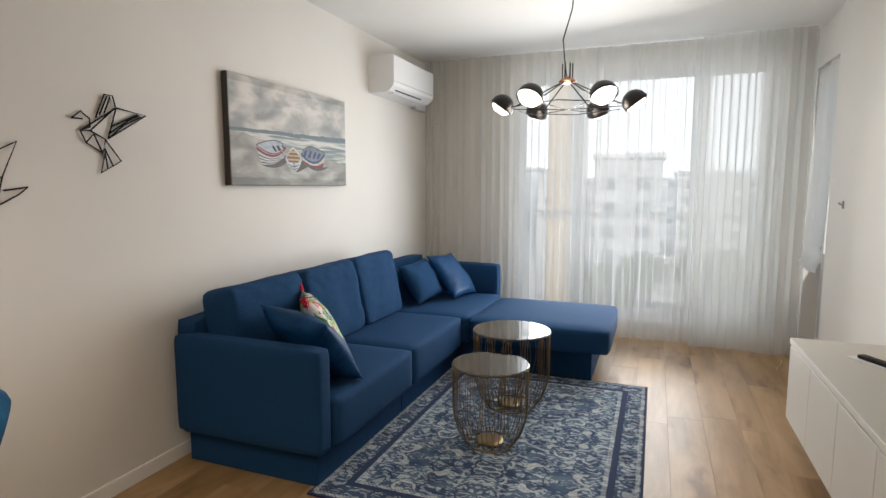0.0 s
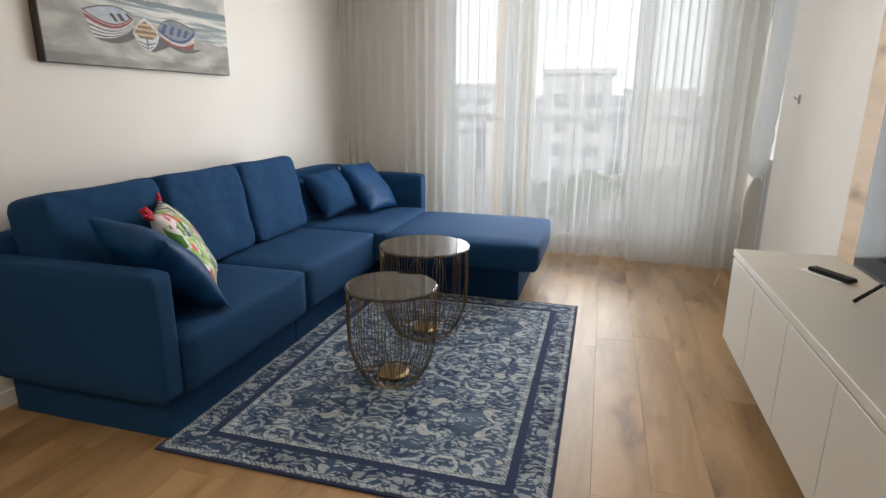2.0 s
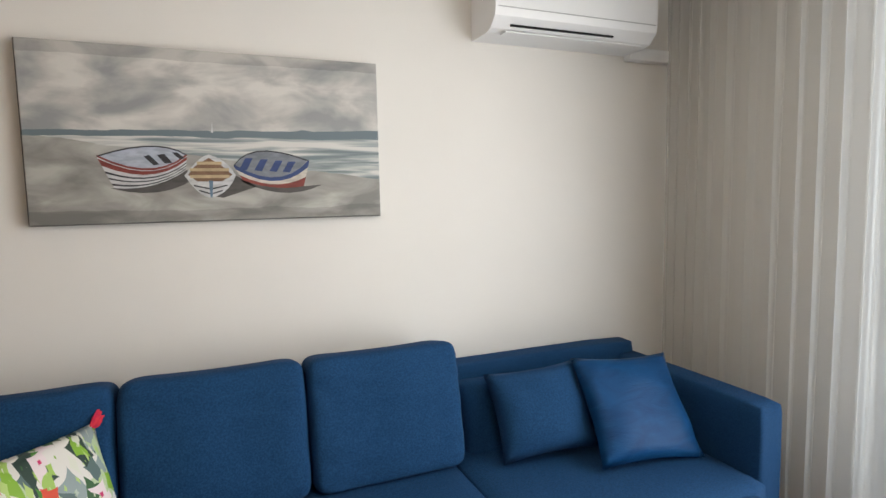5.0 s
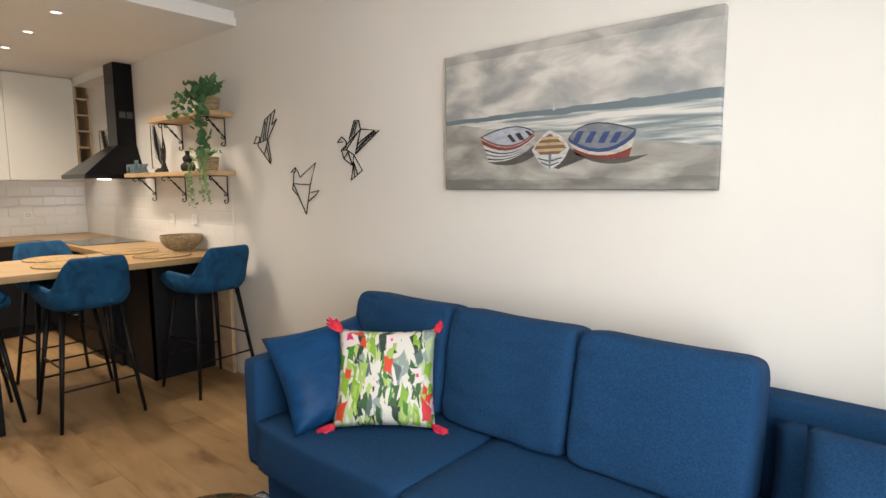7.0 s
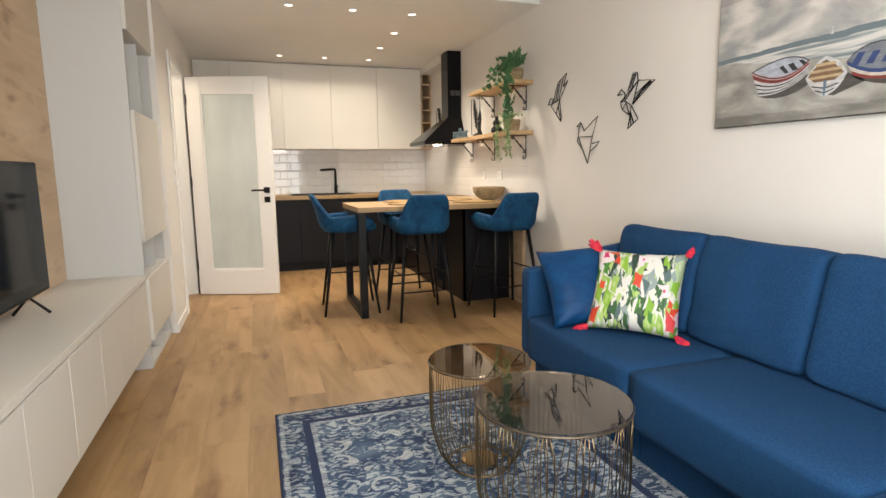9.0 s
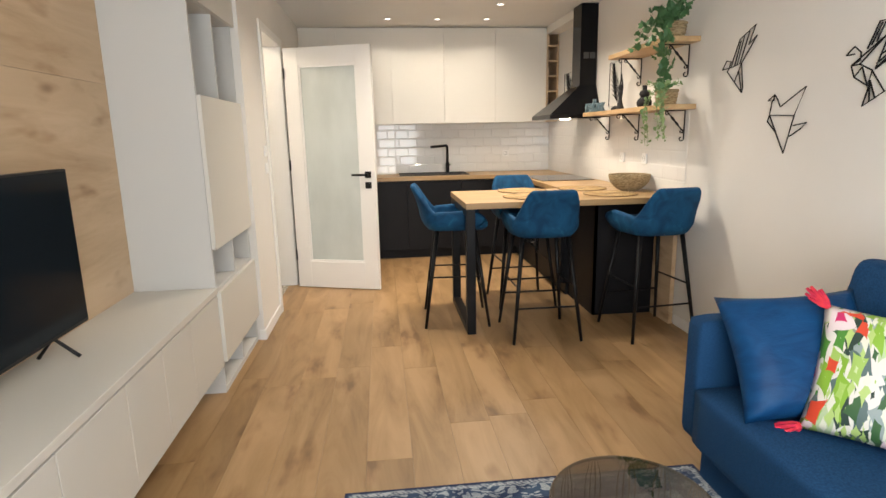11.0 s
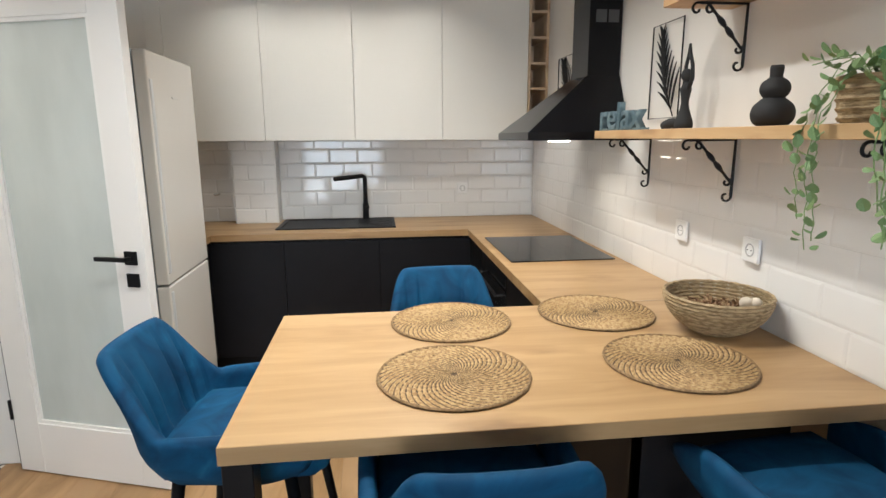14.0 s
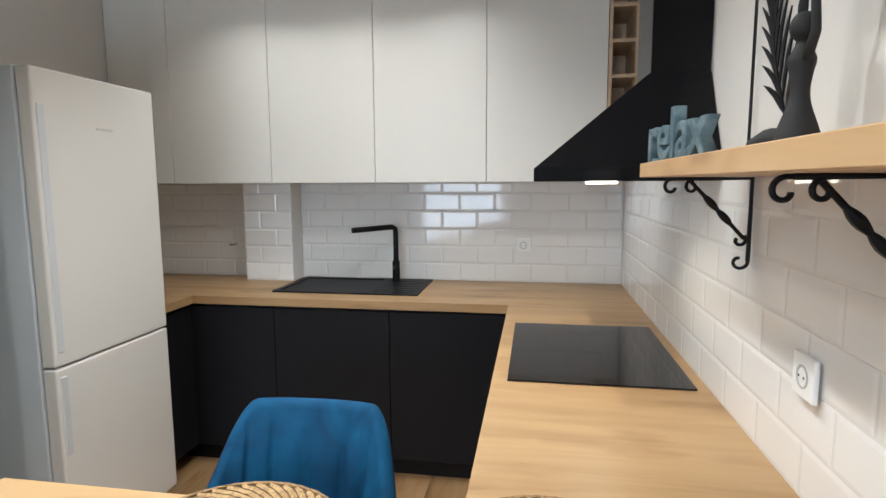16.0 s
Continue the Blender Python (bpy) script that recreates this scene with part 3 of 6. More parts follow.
for s in (1, -1):
    h = part("handle", boxes([((DW - 0.09, 0.02 * s, 0.985), (DW - 0.035, 0.028 * s, 1.04)), ((DW - 0.075, 0.028 * s, 1.003), (DW - 0.055, 0.062 * s, 1.02)), ((DW - 0.20, 0.048 * s, 1.003), (DW - 0.055, 0.062 * s, 1.02))], 0.001), M_BLACK, dr, "square black lever handle")
    part("key_plate", box((DW - 0.09, 0.02 * s, 0.895), (DW - 0.035, 0.027 * s, 0.95), 0.001), M_BLACK, dr, "square black lock plate")
# Black strip put in for the shade of the open hinge gap.
part("gap_shade_strip", box((-0.007, -0.016, 0.01), (-0.0005, 0.016, DH - 0.02)), M_BLACK, dr, "black strip standing for the shaded gap at the hinged edge")
for z in (0.25, 1.05, 1.82):
    part("hinge", tube([(0.0, -0.026, z), (0.0, -0.026, z + 0.09)], 0.007, 8), M_BLACK, dr, "black hinge")


# ---- bar stools ----
def bar_stool():
    st = thing("bar_stool", "blue velvet bar stool with armrests and black metal legs", "bar stool", "bar stools round the breakfast bar")
    seat = soft_box((-0.183, -0.18, 0.690), (0.183, 0.215, 0.768), 0.035, 0.014)
    part("seat", seat, M_VELVET, st, smooth=True)
    # curved shell: back and arms in one band, tucked in at its foot and rolled at its rim
    bm = bmesh.new()
    rings = []
    steps = 96
    for i in range(steps + 1):
        t = i / steps
        a = math.pi * (-0.02 + 1.04 * t)
        c, s = math.cos(a), math.sin(a)
        p = 2.7
        x = 0.216 * math.copysign(abs(c) ** (2 / p), c)
        y = -0.03 - 0.19 * math.copysign(abs(s) ** (2 / p), s)
        front = abs(t - 0.5) * 2
        if front > 0.72:
            y += (front - 0.72) / 0.28 * 0.20
        k = min(1, max(0, (0.68 - front) / 0.42))
        k = k * k * (3 - 2 * k)
        end = max(0, front - 0.90) / 0.10
        top = 0.815 + 0.185 * k + 0.018 * min(1, max(0, front - 0.65) / 0.25) - 0.045 * end ** 2
        bot = 0.690 + 0.035 * end ** 2
        lean = 0.075 * k
        nx, ny = (x / 0.225), (y + 0.03) / 0.25
        ln = math.hypot(nx, ny) or 1
        nx, ny = nx / ln, ny / ln
        th = 0.022 - 0.004 * end
        ring = []
        m = 12

        def spot(v, side, extra=0.0):
            tuck = 0.045 * max(0, 1 - v * (top - bot) / 0.10) ** 2
            out = lean * v * v
            off = side * th * (1 - 0.2 * v) - tuck - extra
            return (x + nx * (off + out * 0.22), y + ny * off - out)

        for j in range(m):
            v = j / (m - 1)
            ring.append((*spot(v, 1), bot + (top - bot - 0.018) * v))
        for q in (0.25, 0.5, 0.75):
            ring.append((*spot(1, math.cos(q * math.pi)), top - 0.018 + 0.018 * math.sin(q * math.pi)))
        for j in range(m - 1, -1, -1):
            v = j / (m - 1)
            flute = (0.020 * abs(math.sin(i * math.pi / 8)) ** 0.5 - 0.011) * k * (1 - v ** 5)
            ring.append((*spot(v, -1, flute), bot + (top - bot - 0.018) * v))
        rings.append([bm.verts.new(q) for q in ring])
    for A, B in zip(rings, rings[1:]):
        for k in range(len(A)):
            q = (k + 1) % len(A)
            bm.faces.new((A[k], B[k], B[q], A[q]))
    bm.faces.new(rings[0])
    bm.faces.new(rings[-1][::-1])
    part("backrest", bm, M_VELVET, st, "fluted velvet back and arm shell", smooth=True)
    for sx in (1, -1):
        for sy in (1, -1):
            part("leg", tube([(0.15 * sx, 0.0 + 0.13 * sy, 0.69), (0.225 * sx, 0.0 + 0.225 * sy, 0.0)], [0.016, 0.010], 10), M_BLACK, st, "tapered black metal leg", smooth=True)
    f = 0.36
    zx = 0.225 + (0.15 - 0.225) * f / 0.69
    zy = 0.225 + (0.13 - 0.225) * f / 0.69
    f2 = 0.23
    yx, yy = 0.225 + (0.15 - 0.225) * f2 / 0.69, 0.225 + (0.13 - 0.225) * f2 / 0.69
    part("footrest", tube([(yx, yy, f2), (-yx, yy, f2)], 0.007, 8), M_BLACK, st, "black metal footrest")
    part("stretcher", tube([(-zx, zy, f), (-zx, -zy, f)], 0.006, 6), M_BLACK, st)
    part("stretcher", tube([(zx, zy, f), (zx, -zy, f)], 0.006, 6), M_BLACK, st)
    part("stretcher", tube([(yx, -yy, f2), (-yx, -yy, f2)], 0.006, 6), M_BLACK, st)
    return st


STOOL = bar_stool()
for x, y, rz in ((-0.84, -0.02, 86), (-2.085, 0.45, 186), (-1.42, -0.375, 2)):
    copy_thing(STOOL, pose(x, y, 0, 0, 0, rz))
STOOL.matrix_world = pose(-1.362, 0.365, 0, 0, 0, 180)

# ---- living room: wall units ----
tv = thing("tv_unit", "long wall-hung greige cabinet with a white top", "cabinet")
part("top", box((0.537, 1.02, 0.555), (0.958, 3.302, 0.585), 0.0015, 1), M_GREIGE, tv, "pale greige top board")
part("body", box((0.56, 1.02, 0.16), (0.958, 3.30, 0.555)), M_GREIGE, tv)
YJ = [1.022, 1.45, 1.77, 2.084, 2.49, 2.90, 3.30]
for a, b in zip(YJ, YJ[1:]):
    slab("door", (0.54, a + 0.0015, 0.16), (0.559, b - 0.0015, 0.545), M_GREIGE, tv, "plain greige door")
bk = thing("tall_cabinet", "tall greige cabinet with open grey niches", "cabinet")
for lo, hi, nm in (((0.545, 1.002, 0.0), (0.958, 1.02, 2.47), "side_panel"), ((0.545, 0.232, 0.0), (0.958, 0.25, 2.47), "side_panel"), ((0.94, 0.25, 0.05), (0.957, 1.002, 2.45), "back_panel"),
                   ((0.545, 0.25, 0.56), (0.94, 1.002, 0.578), "shelf"), ((0.545, 0.25, 0.16), (0.94, 1.002, 0.178), "shelf"), ((0.545, 0.25, 0.0), (0.94, 1.002, 0.03), "shelf"),
                   ((0.545, 0.25, 0.78), (0.94, 1.002, 0.798), "shelf"), ((0.545, 0.25, 1.54), (0.94, 1.002, 1.556), "shelf"), ((0.545, 0.25, 2.0), (0.94, 1.002, 2.018), "shelf"), ((0.545, 0.25, 2.452), (0.94, 1.002, 2.47), "shelf"),
                   ((0.55, 0.60, 0.578), (0.94, 0.616, 0.78), "divider"), ((0.55, 0.60, 1.556), (0.94, 0.616, 2.0), "divider"), ((0.55, 0.60, 0.03), (0.94, 0.616, 0.16), "divider")):
    part(nm, box(lo, hi), M_NICHE, bk, "grey laminate board")
slab("door", (0.522, 0.224, 0.785), (0.544, 1.018, 1.552), M_GREIGE, bk, "plain greige door")
slab("upper_door", (0.522, 0.224, 2.0), (0.544, 1.018, 2.468), M_GREIGE, bk, "plain greige door")
slab("drawer", (0.522, 0.224, 0.178), (0.544, 1.0205, 0.562), M_GREIGE, bk, "plain greige drawer front")
wp = thing("wood_panel", "light oak panelling behind the television", "panel")
for z0, z1 in ((0.586, 1.602), (1.6035, 2.62)):
    part("board", box((0.945, 1.021, z0), (0.959, 3.302, min(z1, 2.578))), M_OAKPANEL, wp)
t = thing("television", "flat black television on two splayed feet", "television")
part("case", box((0.815, 1.715, 0.665), (0.85, 2.815, 1.245), 0.004), M_BLACK, t)
part("screen", box((0.812, 1.725, 0.68), (0.8145, 2.805, 1.237)), M_SCREEN, t, "dark glossy screen")
for y, s in ((1.93, -1), (2.60, 1)):
    part("foot", tube([(0.76, y + 0.02 * s, 0.592), (0.83, y, 0.67), (0.90, y + 0.02 * s, 0.592)], 0.007, 6), M_BLACK, t, "thin black foot")
rm = thing("remote_control", "black remote control lying on the cabinet", "remote control", "", (0.80, 2.93, 0.589), -62)
part("body", box((-0.09, -0.021, 0.0), (0.09, 0.021, 0.017), 0.005), M_BLACK, rm)
for k in range(5):
    part("button", box((-0.07 + 0.025 * k, -0.008, 0.017), (-0.056 + 0.025 * k, 0.008, 0.019), 0.0015, 1), M_SHADE_GREY, rm, "small dark grey button")
pp = thing("folded_paper", "small white folded paper lying under the remote control", "paper", "", (0.80, 2.95, 0.5855), -62)
part("sheet", box((-0.10, -0.05, 0.0), (0.085, 0.045, 0.003), 0.001, 1), mat("paper_white", (0.80, 0.80, 0.78), 0.7), pp)
cb = thing("cable", "short beige cable end lying on the floor by the curtain", "cable")
part("cord", tube([(0.83, 4.93, 0.006), (0.80, 4.80, 0.006), (0.76, 4.70, 0.006), (0.75, 4.63, 0.006)], 0.004, 6), mat("beige_cord", (0.55, 0.48, 0.34), 0.5), cb)

# ---- living room: sofa ----
so = thing("corner_sofa", "dark blue woven fabric corner sofa with chaise", "sofa")
for lo, hi in (((-2.28, 2.06, 0.0), (-1.53, 2.948, 0.176)), ((-2.28, 2.954, 0.0), (-1.53, 4.86, 0.176)), ((-1.526, 3.93, 0.0), (-0.52, 4.70, 0.22))):
    part("plinth", box(lo, hi, 0.005), M_SOFA, so, "recessed fabric plinth")
part("armrest", soft_box((-2.295, 1.995, 0.175), (-1.472, 2.098, 0.655), 0.022, 0.003, 1), M_SOFA, so, smooth=True)
part("armrest", soft_box((-2.31, 4.80, 0.13), (-1.45, 4.93, 0.66), 0.022, 0.004, 2), M_SOFA, so, smooth=True)
part("back", soft_box((-2.335, 2.06, 0.13), (-2.21, 4.90, 0.72), 0.022, 0.005, 3), M_SOFA, so, smooth=True)
part("seat_cushion", soft_box((-2.20, 2.10, 0.175), (-1.452, 2.953, 0.405), 0.022, 0.008, 4), M_SOFA, so, smooth=True)
part("seat_cushion", soft_box((-2.20, 2.957, 0.175), (-1.452, 3.84, 0.405), 0.022, 0.008, 5), M_SOFA, so, smooth=True)
part("seat_cushion", soft_box((-2.20, 3.845, 0.20), (-1.40, 4.79, 0.405), 0.022, 0.008, 6), M_SOFA, so, smooth=True)
part("chaise_cushion", soft_box((-1.395, 3.82, 0.215), (-0.40, 4.72, 0.398), 0.032, 0.010, 7), M_SOFA, so, smooth=True)


def put_cushion(name, label, w, h, d, m, material, group="", puff=1.0, power=3.0, seed=0, category="cushion"):
    c = thing(name, label, category, group)
    p = part("cover", cushion(w, h, d, puff, 14, power, seed=seed), material, c, smooth=True)
    c.matrix_world = m
    return c


for k, (a, b) in enumerate(((2.105, 2.698), (2.702, 3.283), (3.287, 3.868))):
    c = thing("back_cushion", "thick blue fabric back cushion leaning on the sofa back", "cushion", "loose back cushions")
    w = b - a
    part("cover", round_pad(w + 0.004, 0.488, 0.215, 10, 20 + k, 26), M_SOFA, c, smooth=True)
    c.matrix_world = pose(-2.085, (a + b) / 2, 0.634, 90 - 12, 0, 90)
put_cushion("bolster_cushion", "low blue fabric cushion lying against the sofa back", 0.72, 0.34, 0.16, pose(-2.11, 4.25, 0.52, 76, 0, 90), M_SOFA, "", 0.8, 5, 9)


def facing(tl, tr, bl):
    """The pose of a pad whose upper and lower left and upper right corners are given, as seen from its front."""
    tl, tr, bl = Vector(tl), Vector(tr), Vector(bl)
    x = (tr - tl).normalized()
    z = x.cross(tl - bl).normalized()
    m = Matrix((x, z.cross(x), z)).transposed().to_4x4()
    return Matrix.Translation((tr + bl) / 2) @ m


put_cushion("throw_pillow", "small square blue pillow leaning in the corner", 0.40, 0.35, 0.15, facing((-2.035, 4.004, 0.714), (-1.974, 4.367, 0.741), (-1.869, 3.986, 0.446)), M_SOFA, "blue throw pillows", 1.6, 2.4, 11)
put_cushion("throw_pillow", "shiny blue pillow leaning against the far armrest", 0.45, 0.44, 0.14, facing((-1.930, 4.36, 0.768), (-1.886, 4.740, 0.75), (-1.671, 4.312, 0.446)), M_SATIN, "blue throw pillows", 1.6, 2.4, 12)
put_cushion("throw_pillow", "shiny blue satin pillow leaning on the near armrest", 0.46, 0.44, 0.17, facing((-1.532, 2.130, 0.735), (-1.874, 2.209, 0.764), (-1.537, 2.381, 0.434)), M_SATIN, "blue throw pillows", 1.6, 2.4, 13)

# tables
def coffee_table(x, y, r, h):
    t = thing("coffee_table", "round smoked-glass table on a brass wire basket", "coffee table", "nest of two wire tables", (x, y, 0.014))
    part("top", lathe([(0, h - 0.006), (r - 0.003, h - 0.006), (r, h - 0.003), (r - 0.003, h), (0, h)], 64), M_TABLEGLASS, t, "smoked mirror-like glass")
    part("rim", tube([(r * math.cos(a), r * math.sin(a), h - 0.009) for a in [k * math.pi / 24 for k in range(48)]], 0.0032, 6, True), M_BRONZE, t, "thin dark bronze rim")
    low = 0.62 * r
    part("bottom_ring", tube([(low * math.cos(k * math.pi / 18), low * math.sin(k * math.pi / 18), 0.005) for k in range(36)], 0.004, 6, True), M_GOLD, t, "brass bottom ring")
    part("base_disc", lathe([(0, 0.008), (0.062, 0.008), (0.074, 0.014), (0.074, 0.018), (0.060, 0.024), (0, 0.024)], 28), M_GOLD, t, "small brass disc")
    for k in range(3):
        a = k * math.pi / 3
        part("spoke", tube([(low * math.cos(a), low * math.sin(a), 0.006), (-low * math.cos(a), -low * math.sin(a), 0.006)], 0.003, 5), M_GOLD, t)
    groups = 13
    for g in range(groups):
        for s in (-1.35, -0.45, 0.45, 1.35):
            pts = []
            for q in range(9):
                v = q / 8
                a = 2 * math.pi * (g + s * (0.05 + 0.23 * math.sin(min(1, (1 - v) * 1.25) * math.pi / 2))) / groups + 0.035 * s * math.sin(v * 9)
                z = 0.006 + (h - 0.014) * v
                rr = low + (r * 0.99 - low) * min(1, v / 0.42) ** 0.55 if v < 0.42 else r * 0.99
                pts.append((rr * math.cos(a), rr * math.sin(a), z))
            part("wire", tube(pts, 0.0018, 4), M_GOLD, t, smooth=True)
    return t


M_BRONZE = mat("dark_bronze", (0.10, 0.075, 0.05), 0.4, 0.7)
M_TABLEGLASS = mat("smoked_glass", (0.03, 0.028, 0.026), 0.03)
n, l, b = nodes(M_TABLEGLASS)
tint = n.new("ShaderNodeBsdfTransparent")
tint.inputs[0].default_value = (0.66, 0.64, 0.61, 1)
gloss = n.new("ShaderNodeBsdfGlossy")
gloss.inputs["Roughness"].default_value = 0.02
gloss.inputs[0].default_value = (0.8, 0.77, 0.74, 1)
facing_ = n.new("ShaderNodeLayerWeight")
facing_.inputs["Blend"].default_value = 0.5
steep = n.new("ShaderNodeMath")
steep.operation = "POWER"
steep.inputs[1].default_value = 2.5
l.new(facing_.outputs["Facing"], steep.inputs[0])
share = n.new("ShaderNodeMath")
share.operation = "MULTIPLY_ADD"
share.inputs[1].default_value, share.inputs[2].default_value = 0.75, 0.07
l.new(steep.outputs[0], share.inputs[0])
body = n.new("ShaderNodeMixShader")
body.inputs[0].default_value = 0.15
l.new(tint.outputs[0], body.inputs[1])
l.new(b.outputs[0], body.inputs[2])
coat = n.new("ShaderNodeMixShader")
l.new(share.outputs[0], coat.inputs[0])
l.new(body.outputs[0], coat.inputs[1])
l.new(gloss.outputs[0], coat.inputs[2])
l.new(coat.outputs[0], n["Material Output"].inputs[0])
coffee_table(-0.917, 2.746, 0.20, 0.435)
coffee_table(-0.937, 3.282, 0.235, 0.482)


# ---- procedural prints ----
def maths(n, l, op, a, b=None, c=None):
    x = n.new("ShaderNodeMath")
    x.operation = op
    for k, v in enumerate((a, b, c)):
        if v is None:
            continue
        if isinstance(v, (int, float)):
            x.inputs[k].default_value = v
        else:
            l.new(v, x.inputs[k])
    return x.outputs[0]


def mixc(n, l, f, a, b, mode="MIX"):
    x = n.new("ShaderNodeMix")
    x.data_type, x.blend_type = "RGBA", mode
    for k, v in ((0, f), (6, a), (7, b)):
        if isinstance(v, tuple):
            x.inputs[k].default_value = (*v, 1)
        elif isinstance(v, (int, float)):
            x.inputs[k].default_value = v
        else:
            l.new(v, x.inputs[k])
    return x.outputs[2]


def noise_node(n, l, vec, scale, detail=4, dist=0.0):
    x = n.new("ShaderNodeTexNoise")
    x.inputs["Scale"].default_value, x.inputs["Detail"].default_value, x.inputs["Distortion"].default_value = scale, detail, dist
    l.new(vec, x.inputs[0])
    return x.outputs[0]


def rug_material(x0, x1, y0, y1):
    m = mat("rug_pattern", (0.1, 0.15, 0.3), 0.95)
    n, l, b = nodes(m)
    tc = n.new("ShaderNodeTexCoord")
    sp = n.new("ShaderNodeSeparateXYZ")
    l.new(tc.outputs["Object"], sp.inputs[0])
    X, Y = sp.outputs[0], sp.outputs[1]
    dx = maths(n, l, "MINIMUM", maths(n, l, "SUBTRACT", X, x0), maths(n, l, "SUBTRACT", x1, X))
    dy = maths(n, l, "MINIMUM", maths(n, l, "SUBTRACT", Y, y0), maths(n, l, "SUBTRACT", y1, Y))
    d = maths(n, l, "MINIMUM", dx, dy)
    # mirrored field so that the scrolls form a repeat
    mir = n.new("ShaderNodeCombineXYZ")
    l.new(maths(n, l, "ABSOLUTE", maths(n, l, "SUBTRACT", X, (x0 + x1) / 2)), mir.inputs[0])
    l.new(maths(n, l, "PINGPONG", maths(n, l, "SUBTRACT", Y, y0), 0.49), mir.inputs[1])
    warp = n.new("ShaderNodeTexNoise")
    warp.inputs["Scale"].default_value, warp.inputs["Detail"].default_value = 11, 2
    l.new(mir.outputs[0], warp.inputs[0])

    def bent(k):
        wv = n.new("ShaderNodeVectorMath")
        wv.operation = "MULTIPLY_ADD"
        l.new(warp.outputs[1], wv.inputs[0])
        wv.inputs[1].default_value = (k, k, 0)
        l.new(mir.outputs[0], wv.inputs[2])
        return wv.outputs[0]

    def flecks(turn, stretch, scale, size, share):
        """Slender leaf-shaped marks that lie one way."""
        q = n.new("ShaderNodeMapping")
        q.inputs["Rotation"].default_value = (0, 0, radians(turn))
        q.inputs["Scale"].default_value = (1, stretch, 1)
        l.new(bent(0.10), q.inputs[0])
        v = n.new("ShaderNodeTexVoronoi")
        v.inputs["Scale"].default_value = scale
        l.new(q.outputs[0], v.inputs["Vector"])
        cell = n.new("ShaderNodeSeparateColor")
        l.new(v.outputs["Color"], cell.inputs[0])
        on = maths(n, l, "LESS_THAN", v.outputs["Distance"], size)
        return maths(n, l, "MULTIPLY", on, maths(n, l, "GREATER_THAN", cell.outputs[0], 1 - share))

    wear = noise_node(n, l, tc.outputs["Object"], 9, 8)
    wr_ = maths(n, l, "MULTIPLY_ADD", wear, 3.6, -1.3)
    wr_ = maths(n, l, "MINIMUM", maths(n, l, "MAXIMUM", wr_, 0.0), 1.0)
    fine = maths(n, l, "MULTIPLY_ADD", noise_node(n, l, tc.outputs["Object"], 260, 2), 1.5, -0.2)
    ground = mixc(n, l, wr_, (0.014, 0.042, 0.105), (0.085, 0.135, 0.200))
    blot = flecks(50, 1.6, 17, 0.42, 0.5)
    ground = mixc(n, l, maths(n, l, "MULTIPLY", blot, 0.75), ground, (0.012, 0.030, 0.080))
    pale = maths(n, l, "MAXIMUM", flecks(25, 2.4, 20, 0.36, 0.62), flecks(115, 2.4, 22, 0.36, 0.6))
    tiny = maths(n, l, "MAXIMUM", flecks(70, 2.4, 38, 0.36, 0.55), flecks(-20, 2.4, 34, 0.34, 0.5))
    pale = maths(n, l, "MAXIMUM", pale, maths(n, l, "MULTIPLY", tiny, 0.8))
    pale = maths(n, l, "MULTIPLY", pale, maths(n, l, "MULTIPLY_ADD", wr_, 0.45, 0.60))
    pale = maths(n, l, "MINIMUM", maths(n, l, "MULTIPLY", pale, maths(n, l, "ADD", fine, 0.25)), 1.0)
    base = mixc(n, l, pale, ground, (0.46, 0.51, 0.53))
    # open scrolls: arcs of circles round scattered centres
    arcs = None
    for scale, rad, cutv in ((5.2, 0.33, -0.1), (6.6, 0.25, 0.1)):
        v = n.new("ShaderNodeTexVoronoi")
        v.inputs["Scale"].default_value, v.inputs["Randomness"].default_value = scale, 0.8
        l.new(bent(0.03), v.inputs["Vector"])
        ring = maths(n, l, "LESS_THAN", maths(n, l, "ABSOLUTE", maths(n, l, "SUBTRACT", v.outputs["Distance"], rad)), 0.030)
        gap = noise_node(n, l, mir.outputs[0], 8 + scale, 0)
        ring = maths(n, l, "MULTIPLY", ring, maths(n, l, "GREATER_THAN", gap, 0.47))
        arcs = ring if arcs is None else maths(n, l, "MAXIMUM", arcs, ring)
    field = mixc(n, l, maths(n, l, "MULTIPLY", arcs, maths(n, l, "MINIMUM", fine, 0.85)), base, (0.56, 0.58, 0.57))
    band = mixc(n, l, maths(n, l, "MULTIPLY", pale, 0.9), mixc(n, l, wr_, (0.008, 0.022, 0.066), (0.040, 0.078, 0.14)), (0.44, 0.48, 0.50))
    inb = maths(n, l, "LESS_THAN", d, 0.155)
    col = mixc(n, l, inb, field, band)
    edge_in = maths(n, l, "LESS_THAN", maths(n, l, "ABSOLUTE", maths(n, l, "SUBTRACT", d, 0.137)), 0.016)
    col = mixc(n, l, edge_in, col, (0.012, 0.026, 0.075))
    line = None
    for a, w in ((0.026, 0.009), (0.165, 0.011)):
        q = maths(n, l, "LESS_THAN", maths(n, l, "ABSOLUTE", maths(n, l, "SUBTRACT", d, a)), w)
        line = q if line is None else maths(n, l, "MAXIMUM", line, q)
    dots = maths(n, l, "GREATER_THAN", maths(n, l, "SINE", maths(n, l, "MULTIPLY", maths(n, l, "ADD", X, Y), 330)), -0.3)
    line = maths(n, l, "MULTIPLY", line, maths(n, l, "MULTIPLY_ADD", dots, 0.6, 0.25))
    col = mixc(n, l, maths(n, l, "MULTIPLY", line, maths(n, l, "MINIMUM", fine, 0.9)), col, (0.52, 0.55, 0.55))
    edge = maths(n, l, "LESS_THAN", d, 0.012)
